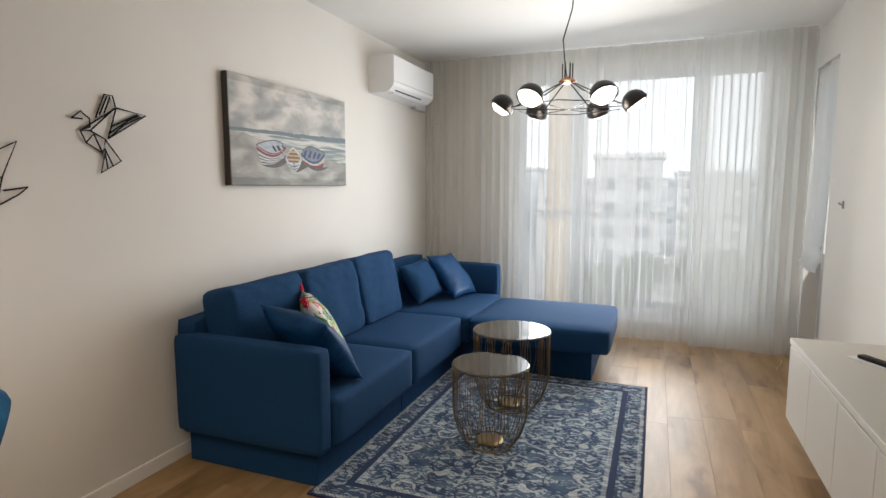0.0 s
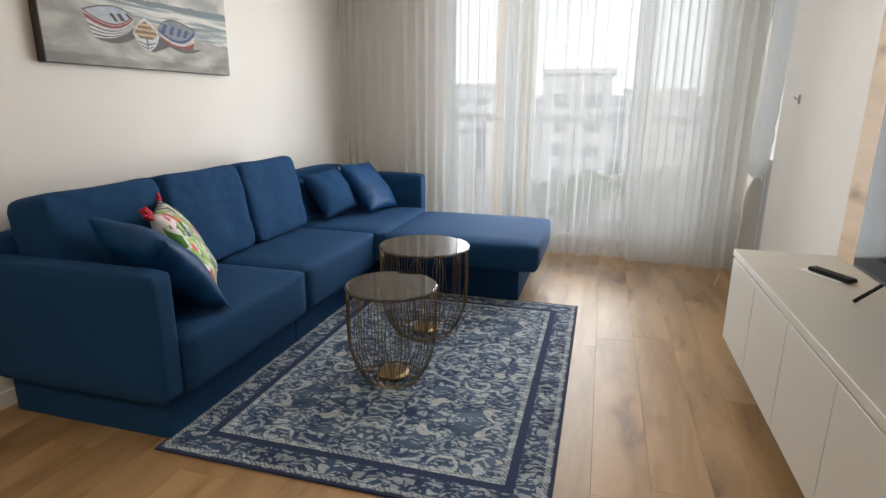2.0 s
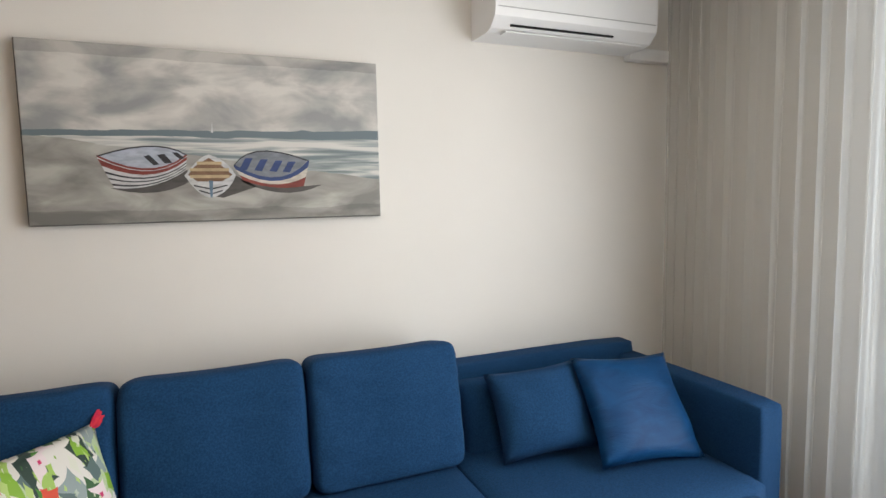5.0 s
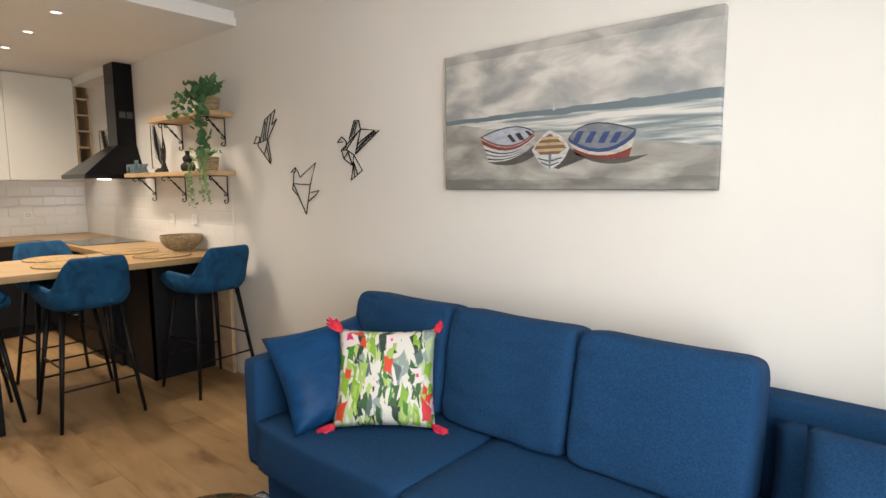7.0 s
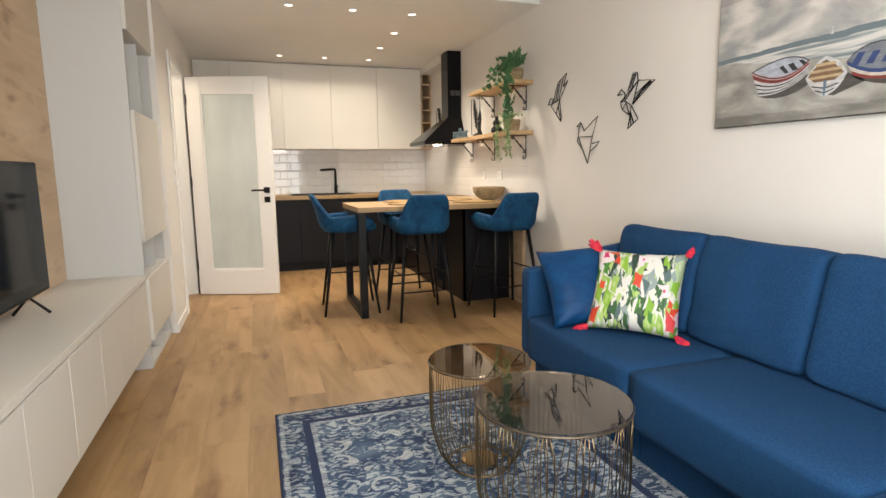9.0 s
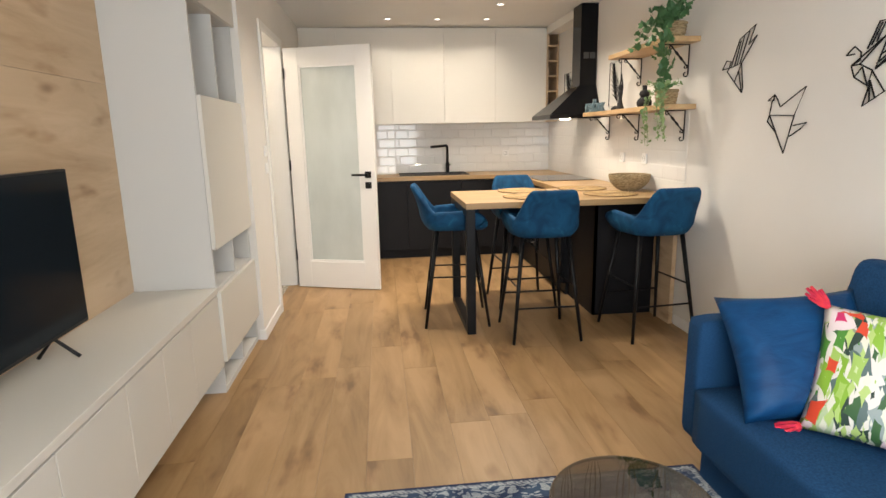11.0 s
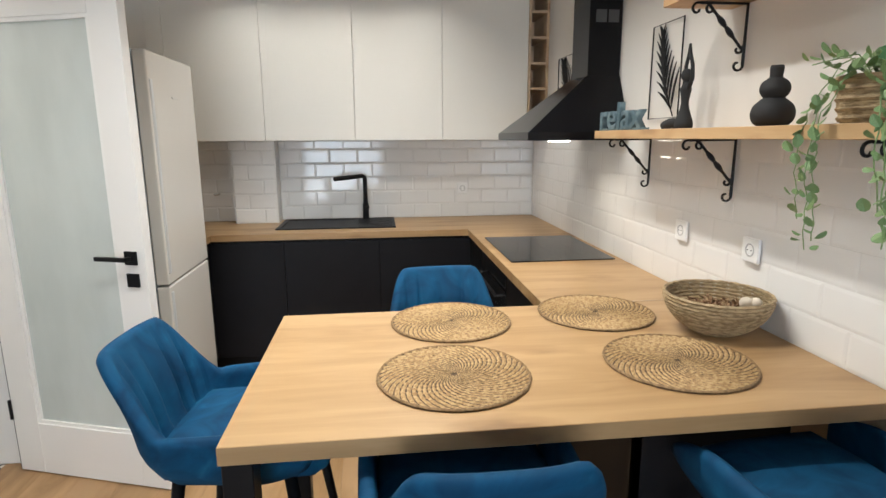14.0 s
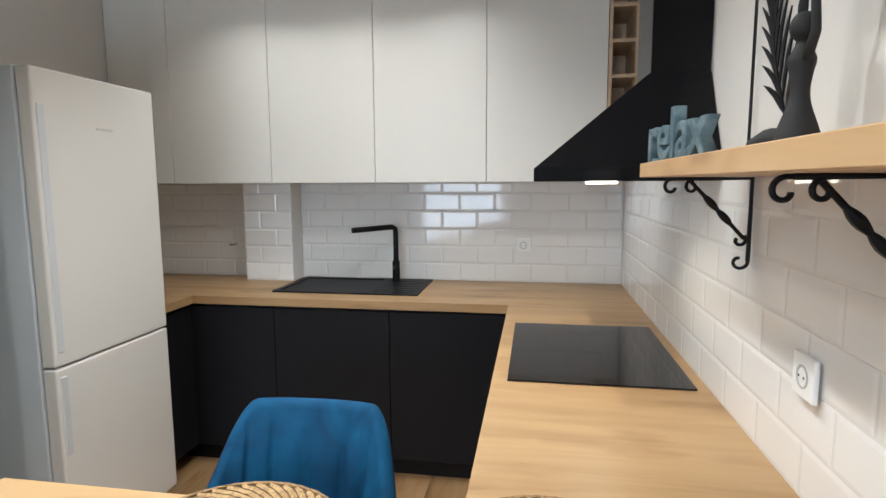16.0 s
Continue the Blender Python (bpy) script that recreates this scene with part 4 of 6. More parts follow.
    col = mixc(n, l, edge, col, (0.012, 0.020, 0.06))
    l.new(col, b.inputs["Base Color"])
    bu = n.new("ShaderNodeBump")
    bu.inputs["Strength"].default_value, bu.inputs["Distance"].default_value = 0.5, 0.003
    l.new(fine, bu.inputs["Height"])
    l.new(bu.outputs[0], b.inputs["Normal"])
    return m


rg = thing("rug", "worn blue and white oriental rug lying on the oak floor", "rug")
part("mat", box((-1.545, 1.99, 0.0), (-0.145, 3.92, 0.010), 0.003), rug_material(-1.545, -0.145, 1.99, 3.92), rg)

# ---- painting of boats ----
PX0, PX1, PZ0, PZ1 = 2.455, 3.653, 1.373, 1.98
M_CANVAS = mat("painted_canvas", (0.45, 0.45, 0.43), 0.6)
n, l, b = nodes(M_CANVAS)
tc = n.new("ShaderNodeTexCoord")
sp = n.new("ShaderNodeSeparateXYZ")
l.new(tc.outputs["Object"], sp.inputs[0])
V = maths(n, l, "DIVIDE", maths(n, l, "SUBTRACT", sp.outputs[2], PZ0), PZ1 - PZ0)
U = maths(n, l, "DIVIDE", maths(n, l, "SUBTRACT", sp.outputs[1], PX0), PX1 - PX0)
mp = n.new("ShaderNodeMapping")
mp.inputs["Scale"].default_value = (1, 2.2, 6)
l.new(tc.outputs["Object"], mp.inputs[0])
streak = noise_node(n, l, mp.outputs[0], 2.2, 8, 0.6)
mp2 = n.new("ShaderNodeMapping")
mp2.inputs["Scale"].default_value = (1, 1.6, 3.4)
l.new(tc.outputs["Object"], mp2.inputs[0])
clouds = noise_node(n, l, mp2.outputs[0], 2.6, 7, 0.3)
cr = ramp(n, [(0.36, (0.27, 0.28, 0.28)), (0.50, (0.42, 0.41, 0.39)), (0.62, (0.60, 0.58, 0.54))])
l.new(clouds, cr.inputs[0])
sr = ramp(n, [(0.35, (0.20, 0.195, 0.18)), (0.52, (0.31, 0.30, 0.275)), (0.66, (0.42, 0.41, 0.38))])
l.new(streak, sr.inputs[0])
mp3 = n.new("ShaderNodeMapping")
mp3.inputs["Scale"].default_value = (1, 1.2, 22)
l.new(tc.outputs["Object"], mp3.inputs[0])
waves = noise_node(n, l, mp3.outputs[0], 2.0, 6, 0.4)
wr2 = ramp(n, [(0.40, (0.16, 0.20, 0.21)), (0.50, (0.30, 0.33, 0.33)), (0.60, (0.58, 0.57, 0.54))])
l.new(waves, wr2.inputs[0])
wob = maths(n, l, "MULTIPLY_ADD", streak, 0.05, -0.025)
Vw = maths(n, l, "ADD", V, wob)
shore = maths(n, l, "MULTIPLY_ADD", U, -0.26, 0.50)
sea = maths(n, l, "GREATER_THAN", Vw, shore)
col = mixc(n, l, sea, sr.outputs[0], wr2.outputs[0])
col = mixc(n, l, maths(n, l, "GREATER_THAN", Vw, maths(n, l, "MULTIPLY_ADD", U, 0.01, 0.49)), col, (0.13, 0.17, 0.19))
skyl = maths(n, l, "GREATER_THAN", Vw, maths(n, l, "MULTIPLY_ADD", U, 0.045, 0.515))
col = mixc(n, l, skyl, col, cr.outputs[0])
vig = maths(n, l, "SUBTRACT", 1.0, maths(n, l, "MULTIPLY", maths(n, l, "GREATER_THAN", maths(n, l, "ABSOLUTE", maths(n, l, "SUBTRACT", Vw, 0.5)), 0.43), 0.22))
col = mixc(n, l, 1.0, col, (1, 1, 1), "MULTIPLY")
hs = n.new("ShaderNodeHueSaturation")
l.new(col, hs.inputs["Color"])
l.new(vig, hs.inputs["Value"])
l.new(hs.outputs[0], b.inputs["Base Color"])
bu = n.new("ShaderNodeBump")
bu.inputs["Strength"].default_value, bu.inputs["Distance"].default_value = 0.35, 0.003
l.new(streak, bu.inputs["Height"])
l.new(bu.outputs[0], b.inputs["Normal"])

pc = thing("painting", "canvas painting of three boats on a grey beach", "picture")
part("canvas", box((W + 0.001, PX0, PZ0), (-2.303, PX1, PZ1), 0.003), M_CANVAS, pc, "painted grey beach, sea and clouds")
part("dark_edge", boxes([((W + 0.001, PX0 - 0.0025, PZ0), (-2.306, PX0 - 0.0005, PZ1)), ((W + 0.001, PX0, PZ0 - 0.0025), (-2.306, PX1, PZ0 - 0.0005))]), mat("canvas_edge", (0.06, 0.055, 0.05), 0.7), pc, "thin dark strips on the left and lower canvas edges")
PAINT = {}


def paint(c, name):
    if name not in PAINT:
        PAINT[name] = textured("paint_" + name, [(0.35, tuple(v * 0.7 for v in c)), (0.65, c)], 25, (1, 1, 3), rough=0.6, bump=0.2)
    return PAINT[name]


def daub(name, pts, c, cname, lift):
    """A flat patch of paint; pts as (u, v) over the canvas, v up from its foot."""
    bm = bmesh.new()
    x = -2.303 + 0.0004 + 0.0004 * lift
    vs = [bm.verts.new((x, PX0 + u * (PX1 - PX0), PZ0 + v * (PZ1 - PZ0))) for u, v in pts]
    f = bm.faces.new(vs)
    if f.normal.x < 0:
        bmesh.ops.reverse_faces(bm, faces=[f])
    bm.normal_update()
    if bm.faces[:][0].normal.x < 0:
        bmesh.ops.reverse_faces(bm, faces=bm.faces[:])
    bmesh.ops.triangulate(bm, faces=bm.faces[:])
    part(name, bm, paint(c, cname), pc)


def curve2(a, m, b, k=7):
    """Points of a bow from a to b that passes near m."""
    out = []
    for i in range(k + 1):
        t = i / k
        out.append(tuple((1 - t) ** 2 * a[j] + 2 * t * (1 - t) * (2 * m[j] - (a[j] + b[j]) / 2) + t * t * b[j] for j in (0, 1)))
    return out


def boat(l_, r_, rim_up, rim_low, keel_l, keel_r, keel_m, hull, inside, trim, bands):
    """One boat seen from the side: hull, inside, gunwale stripe and bands."""
    up, low = curve2(l_, rim_up, r_), curve2(l_, rim_low, r_)
    keel = curve2(keel_l, keel_m, keel_r)
    daub("boat_shadow", curve2((keel_l[0] - 0.01, keel_l[1]), (keel_m[0] + 0.03, keel_m[1] - 0.035), (keel_r[0] + 0.06, keel_r[1] + 0.01)) + keel[::-1], (0.08, 0.075, 0.07), "shadow", 0)
    daub("boat_hull", low + keel[::-1], hull[0], hull[1], 1)
    daub("boat_inside", up + low[::-1][1:-1], inside[0], inside[1], 1)
    for k, (a, b2, c, cn) in enumerate(bands):
        A = [tuple(p[j] * (1 - a) + q[j] * a for j in (0, 1)) for p, q in zip(low, keel)]
        B = [tuple(p[j] * (1 - b2) + q[j] * b2 for j in (0, 1)) for p, q in zip(low, keel)]
        daub("boat_stripe", A + B[::-1], c, cn, 2)
    A = [(p[0], p[1] + 0.012) for p in low]
    daub("boat_rim", A + low[::-1], trim[0], trim[1], 3)
    A = [(p[0], p[1] + 0.008) for p in up]
    daub("boat_rim", A + up[::-1], (0.05, 0.05, 0.06), "black", 3)


WHT, RED, NAVY, TAN, BLK = ((0.55, 0.56, 0.57), "white"), ((0.22, 0.04, 0.03), "red"), ((0.03, 0.06, 0.18), "navy"), ((0.50, 0.38, 0.22), "tan"), ((0.03, 0.03, 0.035), "black")
boat((0.172, 0.375), (0.405, 0.385), (0.31, 0.435), (0.30, 0.30), (0.21, 0.20), (0.40, 0.30), (0.31, 0.215), WHT, ((0.42, 0.46, 0.54), "paleblue"), RED, [(0.05, 0.28, *RED), (0.45, 0.53, *BLK), (0.66, 0.72, *BLK), (0.85, 0.92, *BLK)])
daub("boat_mark", [(0.29, 0.38), (0.305, 0.39), (0.33, 0.335), (0.315, 0.33)], *BLK, 4)
daub("boat_mark", [(0.325, 0.39), (0.345, 0.395), (0.365, 0.345), (0.345, 0.34)], *BLK, 4)
daub("boat_mark", [(0.365, 0.405), (0.38, 0.405), (0.40, 0.37), (0.385, 0.365)], *BLK, 4)
daub("boat_shadow", [(0.44, 0.16), (0.50, 0.135), (0.60, 0.20), (0.54, 0.27)], (0.08, 0.075, 0.07), "shadow", 0)
mid = curve2((0.395, 0.27), (0.435, 0.36), (0.465, 0.395), 5) + curve2((0.465, 0.395), (0.51, 0.35), (0.54, 0.27), 5)
low_m = curve2((0.395, 0.27), (0.43, 0.175), (0.465, 0.135), 5) + curve2((0.465, 0.135), (0.51, 0.18), (0.54, 0.27), 5)
daub("boat_hull", low_m + mid[::-1][1:-1], *WHT, 2)
ins = [(0.405 + 0.0, 0.275), (0.425, 0.325), (0.465, 0.375), (0.50, 0.33), (0.53, 0.275), (0.50, 0.235), (0.43, 0.235)]
daub("boat_inside", ins, (0.20, 0.11, 0.06), "brown", 3)
for q in (0.255, 0.295, 0.335):
    hw = 0.055 if q < 0.3 else 0.035
    daub("boat_bench", [(0.466 - hw, q), (0.466 + hw, q), (0.466 + hw, q + 0.018), (0.466 - hw, q + 0.018)], *TAN, 4)
for q in (0.205, 0.175):
    daub("boat_stripe", [(0.467 - (q - 0.10) * 0.45, q + 0.01), (0.467, q - 0.012), (0.467 + (q - 0.10) * 0.45, q + 0.01), (0.467 + (q - 0.10) * 0.45, q + 0.002), (0.467, q - 0.02), (0.467 - (q - 0.10) * 0.45, q + 0.002)], *BLK, 4)
daub("boat_keel", [(0.462, 0.24), (0.474, 0.24), (0.470, 0.14), (0.464, 0.14)], (0.12, 0.20, 0.28), "blue", 5)
boat((0.535, 0.325), (0.765, 0.355), (0.62, 0.415), (0.66, 0.245), (0.56, 0.24), (0.745, 0.20), (0.65, 0.195), ((0.55, 0.51, 0.45), "cream"), ((0.20, 0.22, 0.25), "sand"), NAVY, [(0.0, 0.22, *NAVY), (0.62, 1.0, *RED)])
for q in (0.57, 0.615, 0.66, 0.70):
    daub("boat_bench", [(q, 0.375 - (q - 0.57) * 0.15), (q + 0.022, 0.375 - (q - 0.57) * 0.15), (q + 0.002, 0.30 - (q - 0.57) * 0.1), (q - 0.02, 0.305 - (q - 0.57) * 0.1)], *NAVY, 4)
daub("far_sail", [(0.475, 0.525), (0.482, 0.525), (0.480, 0.585)], *WHT, 1)

# ---- air conditioner ----
ac = thing("air_conditioner", "white wall-mounted air conditioner with a dark air slot", "air conditioner")
prof = [(W + 0.001, 2.115), (-2.20, 2.115), (-2.165, 2.125), (-2.125, 2.165), (-2.118, 2.20), (-2.118, 2.395), (-2.13, 2.405), (W + 0.001, 2.405)]
bm = bmesh.new()
A = [bm.verts.new((x, 4.10, z)) for x, z in prof]
B = [bm.verts.new((x, 4.93, z)) for x, z in prof]
for k in range(len(A)):
    q = (k + 1) % len(A)
    bm.faces.new((A[k], A[q], B[q], B[k]))
bm.faces.new(A[::-1])
bm.faces.new(B)
bmesh.ops.recalc_face_normals(bm, faces=bm.faces[:])
part("case", bm, M_PVC, ac)
part("louver", box((-2.20, 4.16, 2.108), (-2.15, 4.87, 2.1148), 0.002, 1), M_PVC, ac, "white louver flap")
part("slot", box((-2.148, 4.18, 2.131), (-2.140, 4.70, 2.139)), M_BLACK, ac, "dark air slot")
part("front_line", box((-2.1185, 4.11, 2.196), (-2.1165, 4.92, 2.200)), mat("seam_grey", (0.4, 0.4, 0.4), 0.6), ac, "thin panel seam")
td = thing("cable_trunking", "short white cable duct below the air conditioner", "duct")
part("duct", box((W + 0.001, 4.93, 2.09), (W + 0.05, 5.20, 2.15), 0.003, 1), M_PVC, td)

# ---- wire birds ----
def wire_bird(label, y0, z0, sy, sz, px0, py0, lines):
    bd = thing("bird_wall_art", label, "wall decoration", "three wire birds")
    for ln in lines:
        pts = [(W + 0.008, y0 + (x - px0) * sy, z0 - (y - py0) * sz) for x, y in ln]
        part("wire", tube(pts, 0.0034, 5), M_BLACK, bd)
    return bd


wire_bird("black wire bird with a raised folded wing", 0.721, 1.881, 0.286 / 99, 0.341 / 219, 123, 144,
          [[(123, 275), (135, 245), (150, 250), (145, 272), (140, 285), (165, 325), (190, 365), (193, 350), (183, 262), (150, 272)], [(183, 262), (222, 180), (200, 205), (216, 144), (172, 180), (150, 272)],
           [(178, 262), (200, 160)], [(170, 265), (185, 172)], [(162, 268), (176, 185)], [(165, 325), (183, 262)], [(190, 365), (176, 290)], [(123, 275), (145, 272)]])
wire_bird("black wire origami bird with one open wing", 1.141, 1.53, 0.286 / 122, 0.315 / 232, 272, 365,
          [[(272, 403), (292, 382), (302, 400), (312, 428), (381, 365), (356, 462), (281, 456), (286, 400), (272, 403)], [(281, 456), (335, 596), (356, 462)], [(281, 456), (276, 480), (305, 520), (335, 596)],
           [(356, 497), (392, 488), (378, 508), (348, 535)], [(292, 382), (290, 405)], [(281, 456), (305, 520)]])
wire_bird("black wire flying bird with spread wings", 1.61, 1.756, 0.350 / 195, 0.333 / 265, 470, 142,
          [[(470, 235), (492, 210), (512, 232), (512, 258), (488, 272), (500, 310), (540, 342), (549, 295), (512, 270), (488, 272)], [(488, 272), (582, 185), (665, 198), (556, 292)], [(556, 292), (582, 185)],
           [(528, 225), (553, 145), (574, 146), (580, 182)], [(538, 215), (560, 150)], [(550, 208), (568, 150)], [(545, 342), (533, 407), (587, 365), (549, 297)], [(545, 330), (550, 395)], [(545, 325), (565, 385)],
           [(556, 292), (600, 240), (650, 205)], [(558, 275), (610, 225), (645, 200)], [(565, 250), (620, 212), (640, 198)], [(500, 310), (520, 280), (540, 342)], [(470, 235), (495, 235)], [(512, 270), (575, 190)]])

# ---- chandelier ----
CX, CY, RZ = -0.68, 3.56, 1.865
M_SHADE = mat("shade_black", (0.014, 0.012, 0.012), 0.35, 0.2)
M_SHADE_IN = mat("shade_inside", (0.7, 0.7, 0.68), 0.5)
M_BULB = mat("bulb", (1, 1, 1), emit=(1, 0.90, 0.78), power=4)
M_COPPER = mat("copper_hub", (0.35, 0.19, 0.12), 0.3, 1)
ch = thing("chandelier", "black six-armed spider chandelier with dome shades and lit globes", "ceiling lamp")
part("cord", tube([(CX + 0.03, CY, H), (CX + 0.02, CY, 2.43), (CX - 0.03, CY - 0.01, 2.25), (CX - 0.02, CY, 2.14), (CX, CY, 2.0)], 0.004, 6), M_BLACK, ch, "black fabric cord")
part("canopy", lathe([(0, -0.03), (0.05, -0.03), (0.055, 0), (0, 0)], 24, m=pose(CX + 0.03, CY, H)), M_BLACK, ch, "small ceiling rose")
part("hub", lathe([(0, -0.012), (0.045, -0.012), (0.055, 0), (0.045, 0.012), (0.015, 0.014), (0.012, 0.03), (0, 0.03)], 20, m=pose(CX, CY, 2.005)), M_COPPER, ch, "copper hub")
part("hub_ring", tube([(CX + 0.35 * math.cos(k * math.pi / 3 + 0.52), CY + 0.35 * math.sin(k * math.pi / 3 + 0.52), RZ - 0.02) for k in range(6)], 0.003, 5, True), M_BLACK, ch, "thin wire ring")
for k in range(6):
    a = k * math.pi / 3 + math.radians(-52)
    c, s = math.cos(a), math.sin(a)
    part("arm", tube([(CX + 0.03 * c, CY + 0.03 * s, 2.11), (CX + 0.03 * c, CY + 0.03 * s, 2.0), (CX + 0.31 * c, CY + 0.31 * s, RZ), (CX + 0.36 * c, CY + 0.36 * s, RZ)], 0.0045, 6), M_BLACK, ch, "thin black arm")
    part("strut", tube([(CX + 0.33 * c, CY + 0.33 * s, RZ - 0.018), (CX, CY, RZ - 0.03)], 0.0028, 5), M_BLACK, ch, "thin black strut")
    m = pose(CX + 0.40 * c, CY + 0.40 * s, RZ, 0, 0, math.degrees(a)) @ pose(0, 0, 0, 0, -36, 0)
    dome = [(0.0, 0.078), (0.03, 0.073), (0.055, 0.056), (0.072, 0.03), (0.078, 0.0), (0.078, -0.012), (0.0755, -0.012), (0.0755, 0.0), (0.069, 0.029), (0.053, 0.053), (0.03, 0.069), (0.0, 0.074)]
    sh = part("shade", lathe(dome, 28, m=m), M_SHADE, ch, "black dome shade", smooth=True)
    part("liner", lathe([(0.0, 0.072), (0.03, 0.067), (0.052, 0.051), (0.067, 0.027), (0.0735, 0.0)], 28, m=m), M_SHADE_IN, sh, "white inner lining", smooth=True)
    part("globe", lathe([(0, -0.045), (0.03, -0.042), (0.055, -0.025), (0.066, 0.0), (0.055, 0.03), (0.03, 0.05), (0, 0.058)], 24, m=m), M_BULB, sh, "lit opal globe", smooth=True)
    part("socket", tube([(CX + 0.33 * c, CY + 0.33 * s, RZ), (CX + 0.40 * c, CY + 0.40 * s, RZ + 0.035)], [0.013, 0.022], 10), M_SHADE, sh, "black shade neck")

# ---- floral pillow ----
M_FLORAL = mat("floral_print", (0.7, 0.7, 0.65), 0.6)
n, l, b = nodes(M_FLORAL)
tc = n.new("ShaderNodeTexCoord")
wn_ = n.new("ShaderNodeTexNoise")
wn_.inputs["Scale"].default_value = 6
l.new(tc.outputs["Object"], wn_.inputs[0])
wv = n.new("ShaderNodeVectorMath")
wv.operation = "MULTIPLY_ADD"
l.new(wn_.outputs[1], wv.inputs[0])
wv.inputs[1].default_value = (0.035, 0.035, 0.035)
l.new(tc.outputs["Object"], wv.inputs[2])


def blades(turn, scale, long, size, share, colours, under, veins):
    """Long pointed leaves that lean one way, each of one colour, with a pale midrib."""
    q = n.new("ShaderNodeMapping")
    q.inputs["Rotation"].default_value = (0, 0, radians(turn))
    q.inputs["Scale"].default_value = (long, 1, 1)
    l.new(wv.outputs[0], q.inputs[0])
    v = n.new("ShaderNodeTexVoronoi")
    v.distance = "MINKOWSKI"
    v.inputs["Scale"].default_value, v.inputs["Exponent"].default_value = scale, 0.75
    size *= 1.9
    l.new(q.outputs[0], v.inputs["Vector"])
    cell = n.new("ShaderNodeSeparateColor")
    l.new(v.outputs["Color"], cell.inputs[0])
    cr_ = ramp(n, [(k / len(colours), c) for k, c in enumerate(colours)])
    cr_.color_ramp.interpolation = "CONSTANT"
    l.new(cell.outputs[1], cr_.inputs[0])
    shade = maths(n, l, "LESS_THAN", v.outputs["Distance"], size * 0.22)
    leaf = mixc(n, l, maths(n, l, "MULTIPLY", shade, veins), cr_.outputs[0], (0.66, 0.70, 0.50))
    on = maths(n, l, "MULTIPLY", maths(n, l, "LESS_THAN", v.outputs["Distance"], size), maths(n, l, "GREATER_THAN", cell.outputs[0], 1 - share))
    return mixc(n, l, on, under, leaf)


GREENS = [(0.05, 0.20, 0.02), (0.20, 0.38, 0.03), (0.30, 0.46, 0.10), (0.03, 0.10, 0.03)]
c1 = blades(20, 9, 2.4, 0.62, 0.75, [(0.24, 0.30, 0.30), (0.015, 0.04, 0.03), (0.40, 0.50, 0.30), (0.08, 0.13, 0.13)], (0.64, 0.62, 0.58), 0.35)
c1 = blades(-25, 9, 2.6, 0.50, 0.60, GREENS, c1, 0.7)
c1 = blades(55, 11, 2.6, 0.46, 0.42, GREENS[::-1], c1, 0.5)
c1 = blades(-8, 17, 3.2, 0.42, 0.45, [(0.62, 0.63, 0.54), (0.38, 0.52, 0.16)], c1, 0.0)
c2 = blades(30, 8.5, 1.5, 0.46, 0.36, [(0.68, 0.58, 0.60), (0.64, 0.50, 0.55)], c1, 0.0)
c2 = blades(30, 8.5, 1.5, 0.22, 0.36, [(0.55, 0.02, 0.12), (0.58, 0.04, 0.16)], c2, 0.0)
c3 = blades(-35, 7.5, 1.8, 0.40, 0.40, [(0.60, 0.055, 0.02), (0.55, 0.03, 0.04)], c2, 0.0)
l.new(c3, b.inputs["Base Color"])
FP = facing((-1.735, 2.325, 0.756), (-1.998, 2.652, 0.757), (-1.605, 2.440, 0.447))
fp = thing("floral_pillow", "white pillow with green leaves, red flowers and red tassels", "cushion")
part("cover", cushion(0.42, 0.41, 0.14, 1.4, 16, 2.4, seed=14), M_FLORAL, fp, smooth=True)
M_TASSEL = textured("tassel_red", [(0.4, (0.45, 0.01, 0.05)), (0.6, (0.62, 0.03, 0.05))], 40, rough=0.9, bump=0.4)
for k, (sx, sy) in enumerate(((1, 1), (1, -1), (-1, 1), (-1, -1))):
    bm = bmesh.new()
    rt = random.Random(k)
    for q in range(16):
        dx, dy, dz = rt.uniform(-0.016, 0.016), rt.uniform(-0.016, 0.016), rt.uniform(-0.014, 0.014)
        tube([(sx * 0.196, sy * 0.190, 0), (sx * 0.215 + dx * 0.6, sy * 0.205 + dy * 0.6, dz * 0.8), (sx * 0.250 + 1.3 * dx, sy * 0.230 + 1.3 * dy, dz)], [0.006, 0.008, 0.005], 5, bm=bm)
    part("tassel", bm, M_TASSEL, fp, "red yarn tassel")
fp.matrix_world = FP

# ---- shelves and what stands on them ----
M_SHELF = wood("oak_shelf", (0.36, 0.22, 0.10), (0.48, 0.31, 0.15), (0.55, 0.38, 0.20), "Y", 0.45, spread=0.02)


def scroll(cx, cz, r, turn, start, sgn=1, k=14):
    """A spiral in the x-z plane: a list of (x, z)."""
    out = []
    for i in range(k + 1):
        t = i / k
        rr = r * (1 - 0.62 * t)
        a = start + sgn * turn * t
        out.append((cx + rr * math.cos(a), cz + rr * math.sin(a)))
    return out


